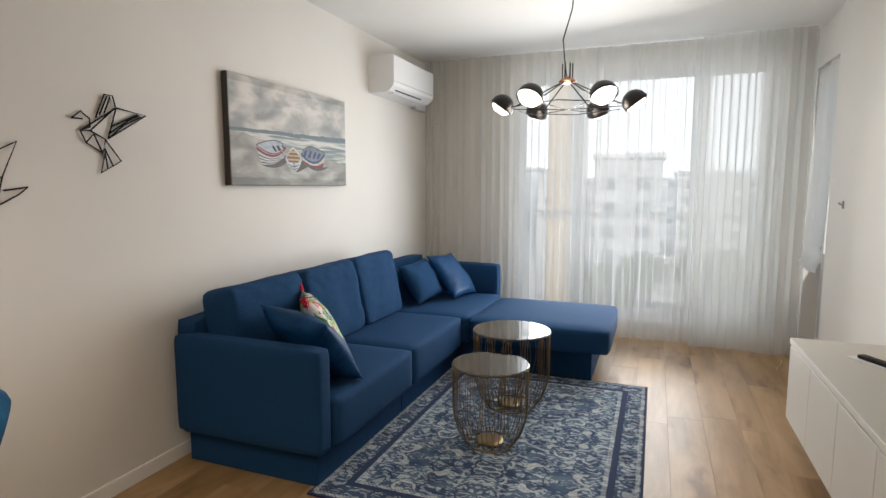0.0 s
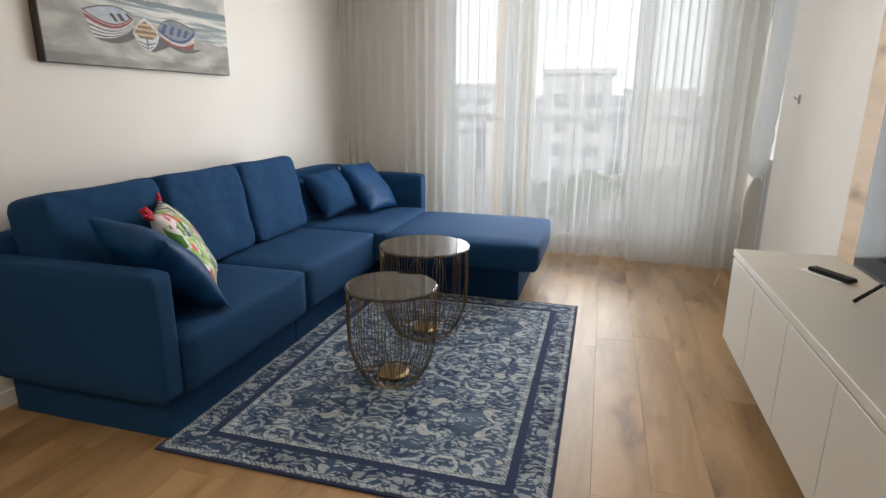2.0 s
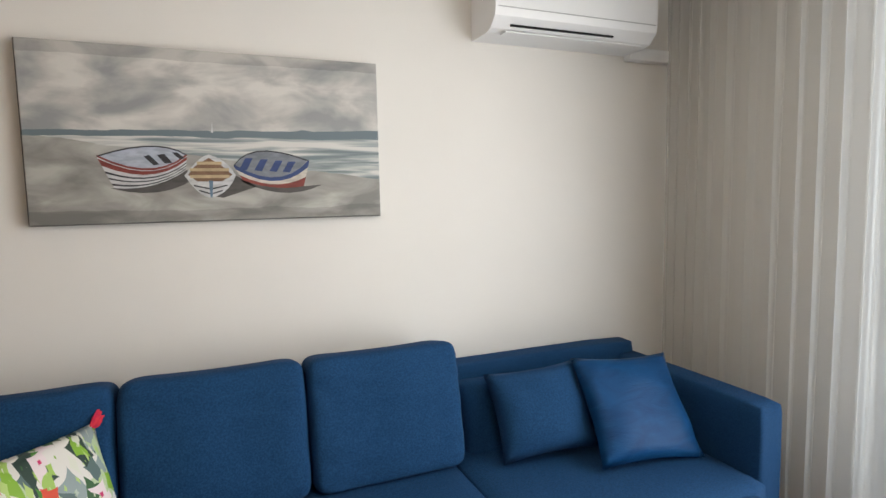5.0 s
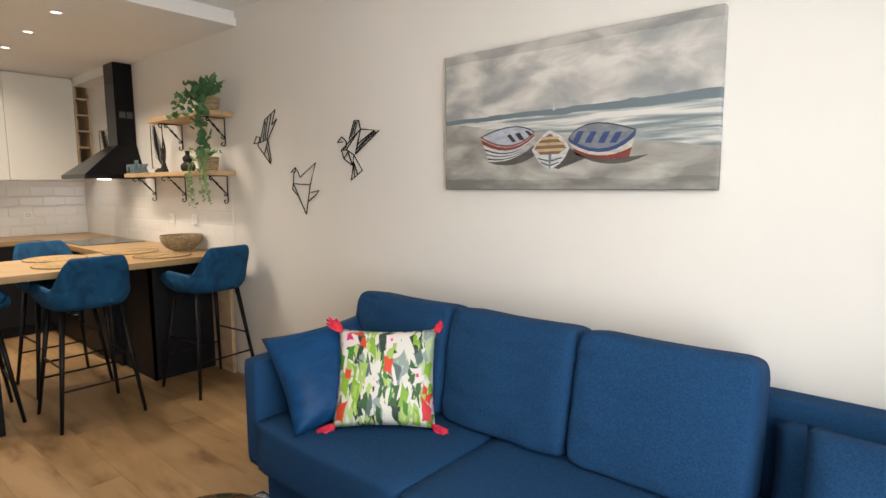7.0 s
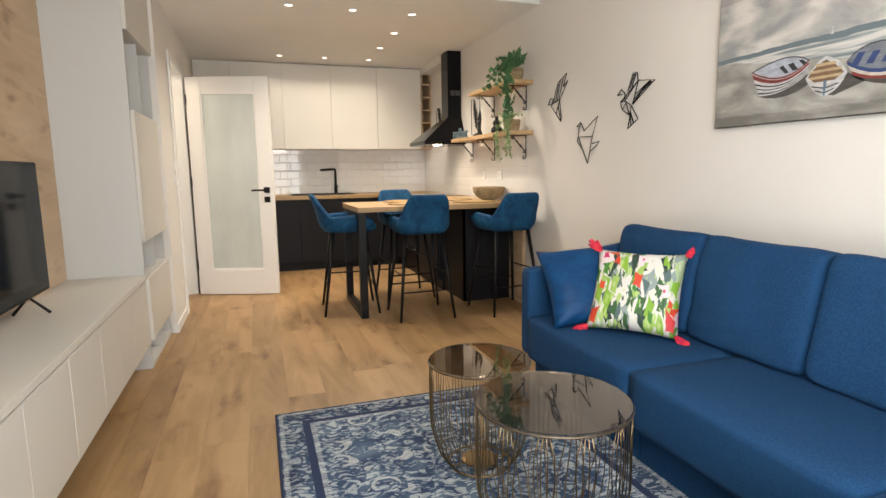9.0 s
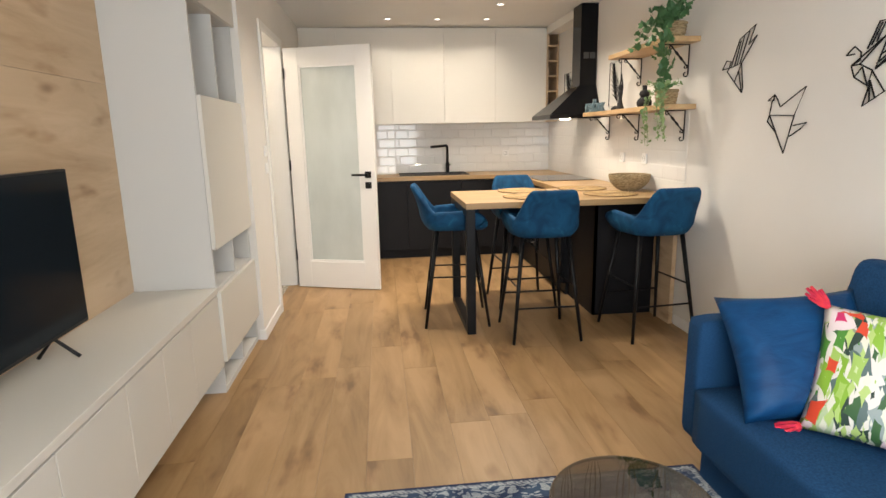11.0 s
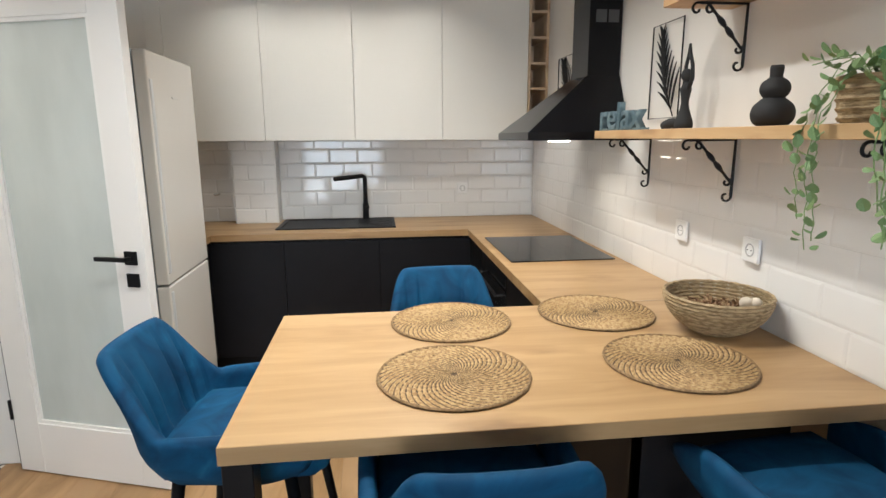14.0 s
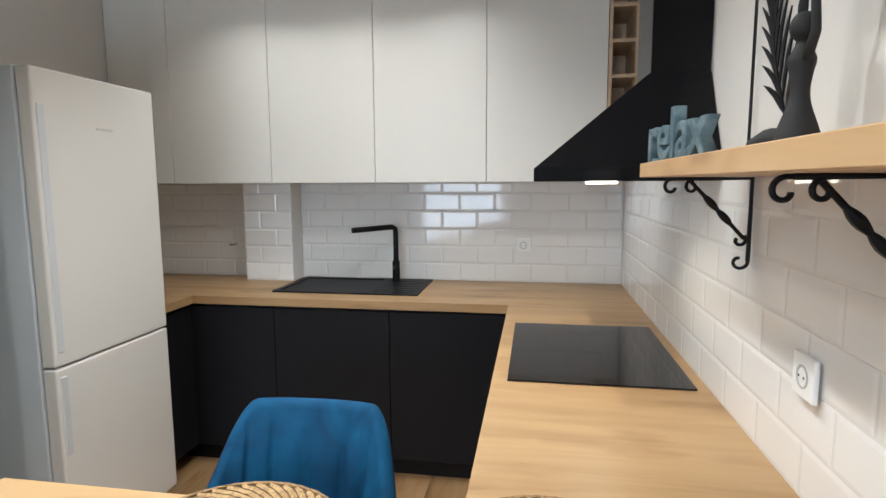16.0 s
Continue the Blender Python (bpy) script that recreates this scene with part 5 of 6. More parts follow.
def bracket(y, z):
    b_ = thing("shelf_bracket", "black wrought-iron scroll bracket below an oak shelf", "bracket", "scroll brackets")
    x = W + 0.012
    top = [(x, z - 0.185)] + [(x, z - 0.004), (x + 0.155, z - 0.004)] + scroll(x + 0.165, z - 0.022, 0.018, 4.6, math.pi / 2, -1)
    part("bar", tube([(p, y, q) for p, q in top[:3]], 0.005, 6), M_BLACK, b_)
    part("front_scroll", tube([(p, y, q) for p, q in top[2:]], 0.004, 6), M_BLACK, b_)
    part("foot_scroll", tube([(p, y, q) for p, q in scroll(x + 0.018, z - 0.185, 0.019, 4.8, math.pi, 1)], 0.004, 6), M_BLACK, b_)
    part("twisted_stay", tube([(x + 0.125 - 0.115 * t, y, z - 0.010 - 0.125 * t) for t in [k / 16 for k in range(17)]], [0.0045 + (0.0045 * abs(math.sin((k - 4) * math.pi / 4)) if 4 <= k <= 12 else 0) for k in range(17)], 6), M_BLACK, b_)
    part("upper_scroll", tube([(p, y, q) for p, q in scroll(x + 0.122, z - 0.022, 0.016, 4.6, math.pi / 2, -1)], 0.004, 6), M_BLACK, b_)
    part("lower_scroll", tube([(p, y, q) for p, q in scroll(x + 0.020, z - 0.138, 0.015, 4.6, math.pi * 0.75, 1)], 0.004, 6), M_BLACK, b_)


def shelf(y0, y1, z):
    s = thing("wall_shelf", "plain oak wall shelf on black scroll brackets", "shelf", "oak wall shelves")
    part("board", box((W + 0.002, y0, z), (-2.11, y1, z + 0.032), 0.0015, 1), M_SHELF, s)


shelf(-0.94, 0.46, 1.470)
shelf(-0.42, 0.46, 1.880)
for y in (-0.88, -0.315, 0.35):
    bracket(y, 1.47)
for y in (-0.32, 0.35):
    bracket(y, 1.880)


def palm_frame(y0, z0, w, h):
    f = thing("palm_wall_art", "black metal palm leaf in a thin rectangular frame", "wall decoration", "palm leaf frames")
    x = W + 0.012
    part("frame", tube([(x, y0, z0), (x, y0 + w, z0), (x, y0 + w, z0 + h), (x, y0, z0 + h)], 0.0035, 4, True), M_BLACK, f)
    bm = bmesh.new()
    base, bend, tip = (y0 + w * 0.84, z0 + 0.006), (y0 + w * 0.40, z0 + h * 0.42), (y0 + w * 0.36, z0 + h * 0.82)

    def rib(t):
        return tuple((1 - t) ** 2 * base[j] + 2 * t * (1 - t) * bend[j] + t * t * tip[j] for j in (0, 1))

    tube([(x, *rib(k / 10)) for k in range(11)], 0.0024, 5, bm=bm)
    for i in range(9):
        t = 0.08 + 0.86 * i / 8
        sy, sz = rib(t)
        for side in (-1, 1):
            ln = (w * 0.60 - 0.36 * w * max(0, t - 0.6)) if side < 0 else w * (0.72 - 0.36 * t)
            a = math.pi / 2 + ((1.05 - 0.85 * t) if side < 0 else -(0.10 + 0.18 * (1 - t)))
            ey, ez = sy + ln * math.cos(a), sz + ln * math.sin(a)
            ey = min(max(ey, y0 + 0.003), y0 + w - 0.003)
            ez = min(ez, z0 + h - 0.003)
            d = Vector((0, ez - sz, -(ey - sy))).normalized()
            edge = []
            for q in (0.25, 0.55, 0.8):
                bow = 0.010 * math.sin(math.pi * q)
                cy, cz = sy + (ey - sy) * q + d.y * bow * -side, sz + (ez - sz) * q + d.z * bow * -side
                hw = 0.0054 * math.sin(math.pi * q ** 0.8) + 0.001
                edge.append(((cy + d.y * hw, cz + d.z * hw), (cy - d.y * hw, cz - d.z * hw)))
            line = [(sy, sz)] + [e[0] for e in edge] + [(ey, ez)] + [e[1] for e in edge[::-1]]
            top = [bm.verts.new((x + 0.0015, *p)) for p in line]
            low = [bm.verts.new((x - 0.0015, *p)) for p in line]
            bm.faces.new(top)
            bm.faces.new(low[::-1])
            for k in range(len(line)):
                q = (k + 1) % len(line)
                bm.faces.new((top[k], low[k], low[q], top[q]))
    part("leaf", bm, M_BLACK, f, "cut-out palm leaf")


palm_frame(-0.915, 1.55, 0.232, 0.365)
palm_frame(-2.13, 1.66, 0.27, 0.29)
palm_frame(-1.825, 1.66, 0.27, 0.29)

M_MATT = mat("matt_black_ceramic", (0.012, 0.012, 0.013), 0.75)


def rounded(profile, k=4):
    """A turned profile made smooth by a curve through its points."""
    p = [profile[0]] + list(profile) + [profile[-1]]
    out = []
    for a, b_, c, d_ in zip(p, p[1:], p[2:], p[3:]):
        for i in range(k):
            t = i / k
            out.append(tuple(max(0, 0.5 * (2 * b_[j] + (c[j] - a[j]) * t + (2 * a[j] - 5 * b_[j] + 4 * c[j] - d_[j]) * t * t + (3 * b_[j] - a[j] - 3 * c[j] + d_[j]) * t ** 3)) for j in (0, 1)))
    return out + [profile[-1]]


vs = thing("vase", "matt black double-gourd vase standing on the shelf", "vase", "", (-2.222, -0.012, 1.502))
part("body", lathe([(0, 0)] + rounded([(r * 0.70, z * 0.82) for r, z in ((0.045, 0), (0.066, 0.014), (0.075, 0.038), (0.068, 0.064), (0.045, 0.084), (0.037, 0.090), (0.046, 0.100), (0.052, 0.118), (0.044, 0.138), (0.026, 0.150), (0.022, 0.156), (0.024, 0.180))]) + [(0.015, 0.155), (0.013, 0.13), (0, 0.128)], 48), M_MATT, vs, smooth=True)
# seated figure with raised arms, one plain shape
bm = bmesh.new()
fx, fy = -2.255, -0.50
lathe(rounded([(0, 0), (0.027, 0.003), (0.032, 0.018), (0.026, 0.040), (0.016, 0.070), (0.013, 0.092), (0.016, 0.118), (0.019, 0.136), (0.012, 0.152), (0.008, 0.160), (0.017, 0.172), (0.019, 0.186), (0.012, 0.200), (0, 0.204)], 3), 18, bm, pose(fx, fy, 1.502))
for s in (1, -1):
    tube([(fx, fy + 0.004 * s, 1.520), (fx + 0.024, fy - 0.035 + 0.01 * s, 1.524), (fx + 0.03, fy - 0.075, 1.517), (fx + 0.02, fy - 0.10, 1.514)], [0.020, 0.018, 0.015, 0.010], 10, bm=bm)
    tube([(fx, fy + 0.014 * s, 1.635), (fx - 0.004, fy + 0.022 * s + 0.006, 1.672), (fx, fy + 0.020 * s + 0.010, 1.715), (fx, fy + 0.004 * s + 0.008, 1.755), (fx, fy + 0.006, 1.786)], [0.008, 0.007, 0.0065, 0.006, 0.004], 8, bm=bm)
yg = tagged(finish("yoga_figurine", bm, M_MATT, None, True), "matt black seated figurine with raised arms on the shelf", "figurine")

# word sign
rs = thing("word_sign", "grey-blue wooden word sign reading relax on the shelf", "sign", "", (-2.15, -0.905, 1.503))
fc = bpy.data.curves.new("letters", "FONT")
fc.body, fc.size, fc.extrude, fc.bevel_depth, fc.space_character = "relax", 0.145, 0.010, 0.0035, 1.0
tmp = new("letters_tmp", fc)
me = bpy.data.meshes.new_from_object(tmp.evaluated_get(bpy.context.evaluated_depsgraph_get()))
bpy.data.objects.remove(tmp)
me.materials.clear()
me.materials.append(textured("weathered_blue_wood", [(0.4, (0.06, 0.10, 0.12)), (0.6, (0.12, 0.17, 0.19))], 30, rough=0.8, bump=0.3))
lt = new("letters", me)
lt.parent = rs
lt.matrix_local = pose(0, 0, 0.006, 90, 0, 90)
tagged(lt, "grey-blue cut-out letters")
part("foot", box((-0.010, 0.0, 0.0), (0.010, 0.32, 0.008), 0.001, 1), me.materials[0], rs)
rs.matrix_world = pose(-2.135, -0.93, 1.503, 0, 0, 8)

# ---- plants ----
M_LEAF = textured("leaf_green", [(0.35, (0.035, 0.11, 0.04)), (0.65, (0.07, 0.17, 0.06))], 18, rough=0.5, bump=0.15)
M_LEAF2 = textured("leaf_light_green", [(0.35, (0.13, 0.22, 0.08)), (0.65, (0.25, 0.36, 0.16))], 18, rough=0.55, bump=0.1)
M_BASKET = textured("woven_seagrass", [(0.4, (0.23, 0.165, 0.085)), (0.6, (0.42, 0.32, 0.185))], 45, (1, 1, 4), rough=0.85, bump=0.8, fine=160)


def leaf_mesh(name, outline, fold, material):
    bm = bmesh.new()
    c = bm.verts.new((0, 0.4 * outline[len(outline) // 2][1], 0))
    vs = [bm.verts.new((x, y, -fold * abs(x) * 2 + 0.15 * y * (1 - y))) for x, y in outline]
    for a, b in zip(vs, vs[1:] + vs[:1]):
        bm.faces.new((c, a, b))
    me = bpy.data.meshes.new(name)
    bm.to_mesh(me)
    bm.free()
    me.materials.append(material)
    return me


IVY = leaf_mesh("leaf", [(0, 0), (0.28, -0.10), (0.52, 0.12), (0.36, 0.38), (0.42, 0.66), (0.16, 0.68), (0, 1.0), (-0.16, 0.68), (-0.42, 0.66), (-0.36, 0.38), (-0.52, 0.12), (-0.28, -0.10)], 0.22, M_LEAF)
ROUND = leaf_mesh("leaf", [(0, 0), (0.24, 0.12), (0.40, 0.42), (0.36, 0.72), (0.16, 0.94), (0, 1.0), (-0.16, 0.94), (-0.36, 0.72), (-0.40, 0.42), (-0.24, 0.12)], 0.18, M_LEAF2)


def plant(label, at, r, h, vines, mesh, size, seed, bush):
    p = thing("potted_plant", label, "plant")
    x, y, z = at
    rr = random.Random(seed)
    pot = part("pot", lathe([(0, 0), (r * 0.78, 0), (r * 0.93, h * 0.35), (r, h), (r * 0.92, h), (r * 0.9, h * 0.85), (0, h * 0.85)], 28, m=pose(x, y, z)), M_BASKET, p, "woven seagrass pot", smooth=False)
    for k in range(5):
        q = 0.12 + 0.2 * k
        ra = (r * (0.78 + 0.22 * q)) + 0.001
        part("coil", tube([(x + ra * math.cos(i * math.pi / 12), y + ra * math.sin(i * math.pi / 12), z + h * q) for i in range(24)], h * 0.075, 5, True), M_BASKET, pot)

    def put(pos, s):
        o = new("leaf", mesh)
        o.parent = p
        a = rr.uniform(0, 360)
        o.matrix_world = pose(*pos, rr.uniform(20, 80), rr.uniform(-30, 30), a) @ Matrix.Scale(s, 4)

    for vn in vines:
        pts = [Vector((x, y, z + h * 0.9))] + [Vector(v) for v in vn]
        dense = []
        for a, b in zip(pts, pts[1:]):
            k = max(2, int((b - a).length / 0.02))
            dense += [a.lerp(b, i / k) + Vector([rr.uniform(-0.004, 0.004) for _ in range(3)]) for i in range(k)]
        dense.append(pts[-1])
        part("stem", tube(dense, 0.0014, 4), M_LEAF2, p, "thin green stem")
        for i, q in enumerate(dense[2:]):
            if i % 2 == 0 or rr.random() < bush:
                s = size * rr.uniform(0.6, 1.15)
                off = Vector((rr.uniform(-0.4, 1) * s * 0.6, rr.uniform(-1, 1) * s * 0.7, rr.uniform(-0.3, 0.5) * s))
                off.x = max(off.x, W + 0.014 - q.x)
                put(q + off, s)


lower = []
rv = random.Random(3)
for y1, z1, n_v in ((0.30, 1.235, 2), (0.22, 1.28, 1), (0.50, 1.24, 3), (0.45, 1.30, 2), (0.53, 1.30, 2)):
    for k in range(n_v):
        e = -2.09 + rv.uniform(-0.02, 0.03)
        yy = y1 + rv.uniform(-0.03, 0.03)
        lower.append([(-2.16, 0.285 + (yy - 0.285) * 0.6, 1.615), (e, 0.285 + (yy - 0.285) * 0.9, 1.53), (e, yy - 0.01, 1.42), (e - 0.01, yy, z1 + rv.uniform(0, 0.06))])
for k in range(8):
    a = k * 0.8
    lower.append([(-2.23 + 0.05 * math.cos(a), 0.285 + 0.06 * math.sin(a), 1.64), (-2.22 + 0.10 * math.cos(a), 0.285 + 0.13 * math.sin(a), 1.63)])
plant("small-leaved trailing plant in a woven pot on the lower shelf", (-2.23, 0.285, 1.502), 0.072, 0.10, lower, ROUND, 0.029, 5, 0.7)
upper = []
for y1, z1, n_v in ((0.14, 1.87, 1), (0.22, 1.90, 1), (0.48, 1.60, 1), (0.52, 1.58, 2), (0.42, 1.82, 1), (0.57, 1.76, 1)):
    for k in range(n_v):
        e = -2.09 + rv.uniform(-0.02, 0.03)
        yy = y1 + rv.uniform(-0.03, 0.03)
        upper.append([(-2.17, 0.34 + (yy - 0.34) * 0.5, 2.05), (e, 0.34 + (yy - 0.34) * 0.9, 1.97), (e, yy, (1.93 + z1) / 2), (e - 0.01, yy, z1)])
for k in range(10):
    a = k * 0.63
    upper.append([(-2.23 + 0.05 * math.cos(a), 0.34 + 0.07 * math.sin(a), 2.06), (-2.21 + 0.08 * math.cos(a), 0.34 + 0.16 * math.sin(a), 2.08 + 0.03 * math.sin(k))])
plant("dark green ivy hanging from a pot on the upper shelf", (-2.23, 0.34, 1.912), 0.072, 0.10, upper, IVY, 0.056, 9, 0.6)

# ---- placemats and bowl ----
M_STRAW = textured("straw_weave", [(0.4, (0.27, 0.165, 0.065)), (0.6, (0.44, 0.30, 0.14))], 120, rough=0.75, bump=0.3)
M_STRAWD = textured("straw_dark_weave", [(0.4, (0.045, 0.025, 0.010)), (0.6, (0.09, 0.052, 0.022))], 120, rough=0.8, bump=0.3)


M_STRAWE = textured("straw_edge", [(0.4, (0.17, 0.105, 0.045)), (0.6, (0.28, 0.18, 0.085))], 120, rough=0.8, bump=0.3)


def placemat():
    p = thing("placemat", "round woven straw placemat on the oak table top", "placemat", "four straw placemats")
    part("backing", lathe([(0, 0.0), (0.188, 0.0), (0.190, 0.002), (0.188, 0.003), (0, 0.003)], 56), M_STRAWD, p, "dark woven ground")
    bm = bmesh.new()
    sectors = 44
    for k in range(sectors):
        pts, rad = [], []
        for i in range(25):
            t = i / 24
            r = 0.008 + 0.176 * t
            a = 2 * math.pi * k / sectors + 1.5 * t
            pts.append((r * math.cos(a), r * math.sin(a), 0.0045 + 0.0012 * math.sin(t * 88 + k * 2.1)))
            rad.append(min(0.0058, 0.34 * 2 * math.pi * r / sectors * (1 if (i + k) % 2 else 0.62)))
        tube(pts, rad, 4, bm=bm)
    for v in bm.verts:
        v.co.z = 0.0025 + (v.co.z - 0.0025) * 0.6
    part("braid", bm, M_STRAW, p, "spiralling straw braids", kind="stuff")
    part("edge_braid", tube([(0.187 * math.cos(i * math.pi / 36), 0.187 * math.sin(i * math.pi / 36), 0.0042) for i in range(72)], [0.0042 if i % 2 else 0.0034 for i in range(72)], 5, True), M_STRAWE, p, "bound straw edge")
    return p


MAT0 = placemat()
for x, y, rz in ((-1.90, -0.335, 40), (-1.362, 0.10, 100), (-1.955, 0.090, 200)):
    copy_thing(MAT0, pose(x, y, 0.9005, 0, 0, rz))
MAT0.matrix_world = pose(-1.408, -0.305, 0.9005)
bw = thing("basket_bowl", "round coiled seagrass bowl filled with potpourri", "bowl", "", (-2.188, -0.118, 0.901))
bm = bmesh.new()
for k in range(13):
    t = k / 12
    r = 0.060 + 0.088 * math.sin(t * math.pi / 2) ** 0.9
    z = 0.008 + 0.108 * t ** 1.25
    tube([(r * math.cos(i * math.pi / 24), r * math.sin(i * math.pi / 24), z) for i in range(48)], [0.0068 if i % 2 else 0.0054 for i in range(48)], 5, True, bm)
part("coil_wall", bm, M_BASKET, bw, "coiled grass rope wall", kind="stuff")
part("bottom", lathe([(0, 0), (0.064, 0), (0.068, 0.012), (0, 0.014)], 32), M_BASKET, bw)
bm = bmesh.new()
rp = random.Random(8)
for k in range(150):
    a, r = rp.uniform(0, 6.28), 0.115 * rp.random() ** 0.5
    c = Vector((r * math.cos(a), r * math.sin(a), 0.055 + rp.uniform(0, 0.018) + 0.02 * (1 - r / 0.115)))
    u = Vector([rp.uniform(-1, 1) for _ in range(3)]).normalized() * rp.uniform(0.006, 0.018)
    tube([c - u, c + Vector((0, 0, 0.003)), c + u], [0.002, rp.uniform(0.003, 0.007), 0.0015], 5, bm=bm)
part("potpourri", bm, textured("dried_petals", [(0.3, (0.05, 0.025, 0.012)), (0.5, (0.17, 0.09, 0.04)), (0.7, (0.38, 0.27, 0.15))], 50, rough=0.9, bump=0.3), bw, "brown dried petals and pods", kind="stuff")
bm = bmesh.new()
for k in range(2):
    lathe([(0, -0.02), (0.014, -0.014), (0.02, 0), (0.013, 0.013), (0, 0.018)], 10, bm, pose(-0.085 + 0.022 * k, 0.055 - 0.012 * k, 0.098, 30 * k, 25, 0))
part("cotton_pod", bm, mat("dried_white", (0.62, 0.55, 0.45), 0.9), bw, "pale dried pod", smooth=True)

# ---- sockets and switches ----
M_PLASTIC = mat("white_plastic", (0.80, 0.80, 0.79), 0.3)


def socket(x, y, z, rz, name="power_socket", label="white wall socket on the tiles", cat="socket"):
    s = thing(name, label, cat, "", (x, y, z), rz)
    part("plate", box((-0.038, -0.010, -0.038), (0.038, 0.0, 0.038), 0.003, 2), M_PLASTIC, s)
    if cat == "socket":
        part("well", lathe([(0.021, 0.0), (0.021, 0.001), (0.017, 0.0012), (0.016, -0.001), (0, -0.001)], 20, m=pose(0, -0.0105, 0, 90)), mat("socket_shadow", (0.45, 0.45, 0.45), 0.5), s, "round socket well")
        part("pin_hole", boxes([((-0.011, -0.0125, -0.002), (-0.007, -0.0118, 0.002)), ((0.007, -0.0125, -0.002), (0.011, -0.0118, 0.002))]), M_BLACK, s, "dark pin holes")
    else:
        part("rocker", box((-0.028, -0.014, -0.028), (0.028, -0.010, 0.028), 0.002, 1), M_PLASTIC, s)


socket(W + 0.009, -0.585, 1.128, 90)
socket(W + 0.009, -0.185, 1.132, 90)
socket(-1.81, S + 0.009, 1.11, 180)
socket(0.50, -0.275, 1.25, -90, "light_switch", "white light switch beside the doorway", "switch")
socket(0.50, -0.275, 1.125, -90, "light_switch", "white double switch below another switch", "switch")
M_DULL = mat("dull_grey_metal", (0.35, 0.35, 0.35), 0.4, 0.8)
th = thing("wall_hook", "small grey hook on the white wall", "hook", "", (0.96, 4.19, 1.25))
part("stem", box((-0.010, -0.005, -0.025), (0.0, 0.005, 0.025), 0.002, 1), M_DULL, th)
part("prong", tube([(-0.01, 0, 0.0), (-0.022, 0.005, 0.004), (-0.028, 0.008, 0.014)], 0.004, 6), M_DULL, th)
pv = thing("pipe_valve", "small chrome valve on the wall above the worktop", "valve", "", (-0.08, S + 0.009, 1.095))
part("stem", tube([(0, 0, 0), (0, 0.03, 0), (0.03, 0.035, 0.0)], 0.007, 8), M_CHROME, pv)

for sx, sy in SPOTS:
    s = thing("downlight", "small round recessed ceiling spotlight, lit", "spotlight", "kitchen spotlights", (sx, sy, HK))
    part("ring", lathe([(0.030, -0.001), (0.042, -0.001), (0.042, -0.004), (0.030, -0.006)], 24), M_PVC, s, "white ring")
    part("lens", lathe([(0, -0.0015), (0.030, -0.0015)], 24), M_BULB, s, "glowing lens")

# hall
M_DOORBR = textured("brown_door_wood", [(0.4, (0.10, 0.055, 0.032)), (0.6, (0.17, 0.095, 0.055))], 6, (1, 1, 0.2), rough=0.5)
hd2 = tagged(new("door_2"), "brown wooden entrance door with panels, closed", "door", kind="structure")
part("leaf", box((0.72, -2.178, 0.0), (1.62, -2.14, 2.05), 0.003), M_DOORBR, hd2)
part("moulding", boxes([((0.85, -2.139, z), (1.50, -2.13, z + 0.02)) for z in (0.25, 0.9, 1.36, 1.60, 1.86)] + [((x, -2.139, 0.27), (x + 0.02, -2.13, 1.88)) for x in (0.85, 1.48)]), mat("dark_moulding", (0.06, 0.03, 0.018), 0.5), hd2, "darker raised moulding")
part("door_frame", boxes([((0.66, -2.178, 0.0), (0.715, -2.15, 2.11)), ((1.625, -2.178, 0.0), (1.68, -2.15, 2.11)), ((0.715, -2.178, 2.055), (1.625, -2.15, 2.11))]), M_DOORBR, hd2, "brown frame")
part("lock", lathe([(0, 0), (0.025, 0), (0.025, 0.012), (0, 0.014)], 16, m=pose(0.95, -2.139, 1.5, 90)), M_CHROME, hd2, "round metal lock")

# blind at the side window
bl = thing("roman_blind", "white fabric blind hanging at the side window", "blind")
bm = bmesh.new()
rows = []
for j in range(31):
    v = j / 30
    z = 0.74 + 1.50 * v
    row = []
    for i in range(13):
        y = 4.56 + 0.62 * i / 12
        x = 0.985 - 0.045 * math.exp(-v * 5) * (1 + 0.4 * math.sin(v * 60)) + 0.012 * math.sin(y * 23 + 2 * v)
        row.append(bm.verts.new((x, y, z)))
    rows.append(row)
for A, B in zip(rows, rows[1:]):
    for i in range(12):
        bm.faces.new((A[i], A[i + 1], B[i + 1], B[i]))
part("cloth", bm, M_LINEN, bl, "white linen", smooth=True)

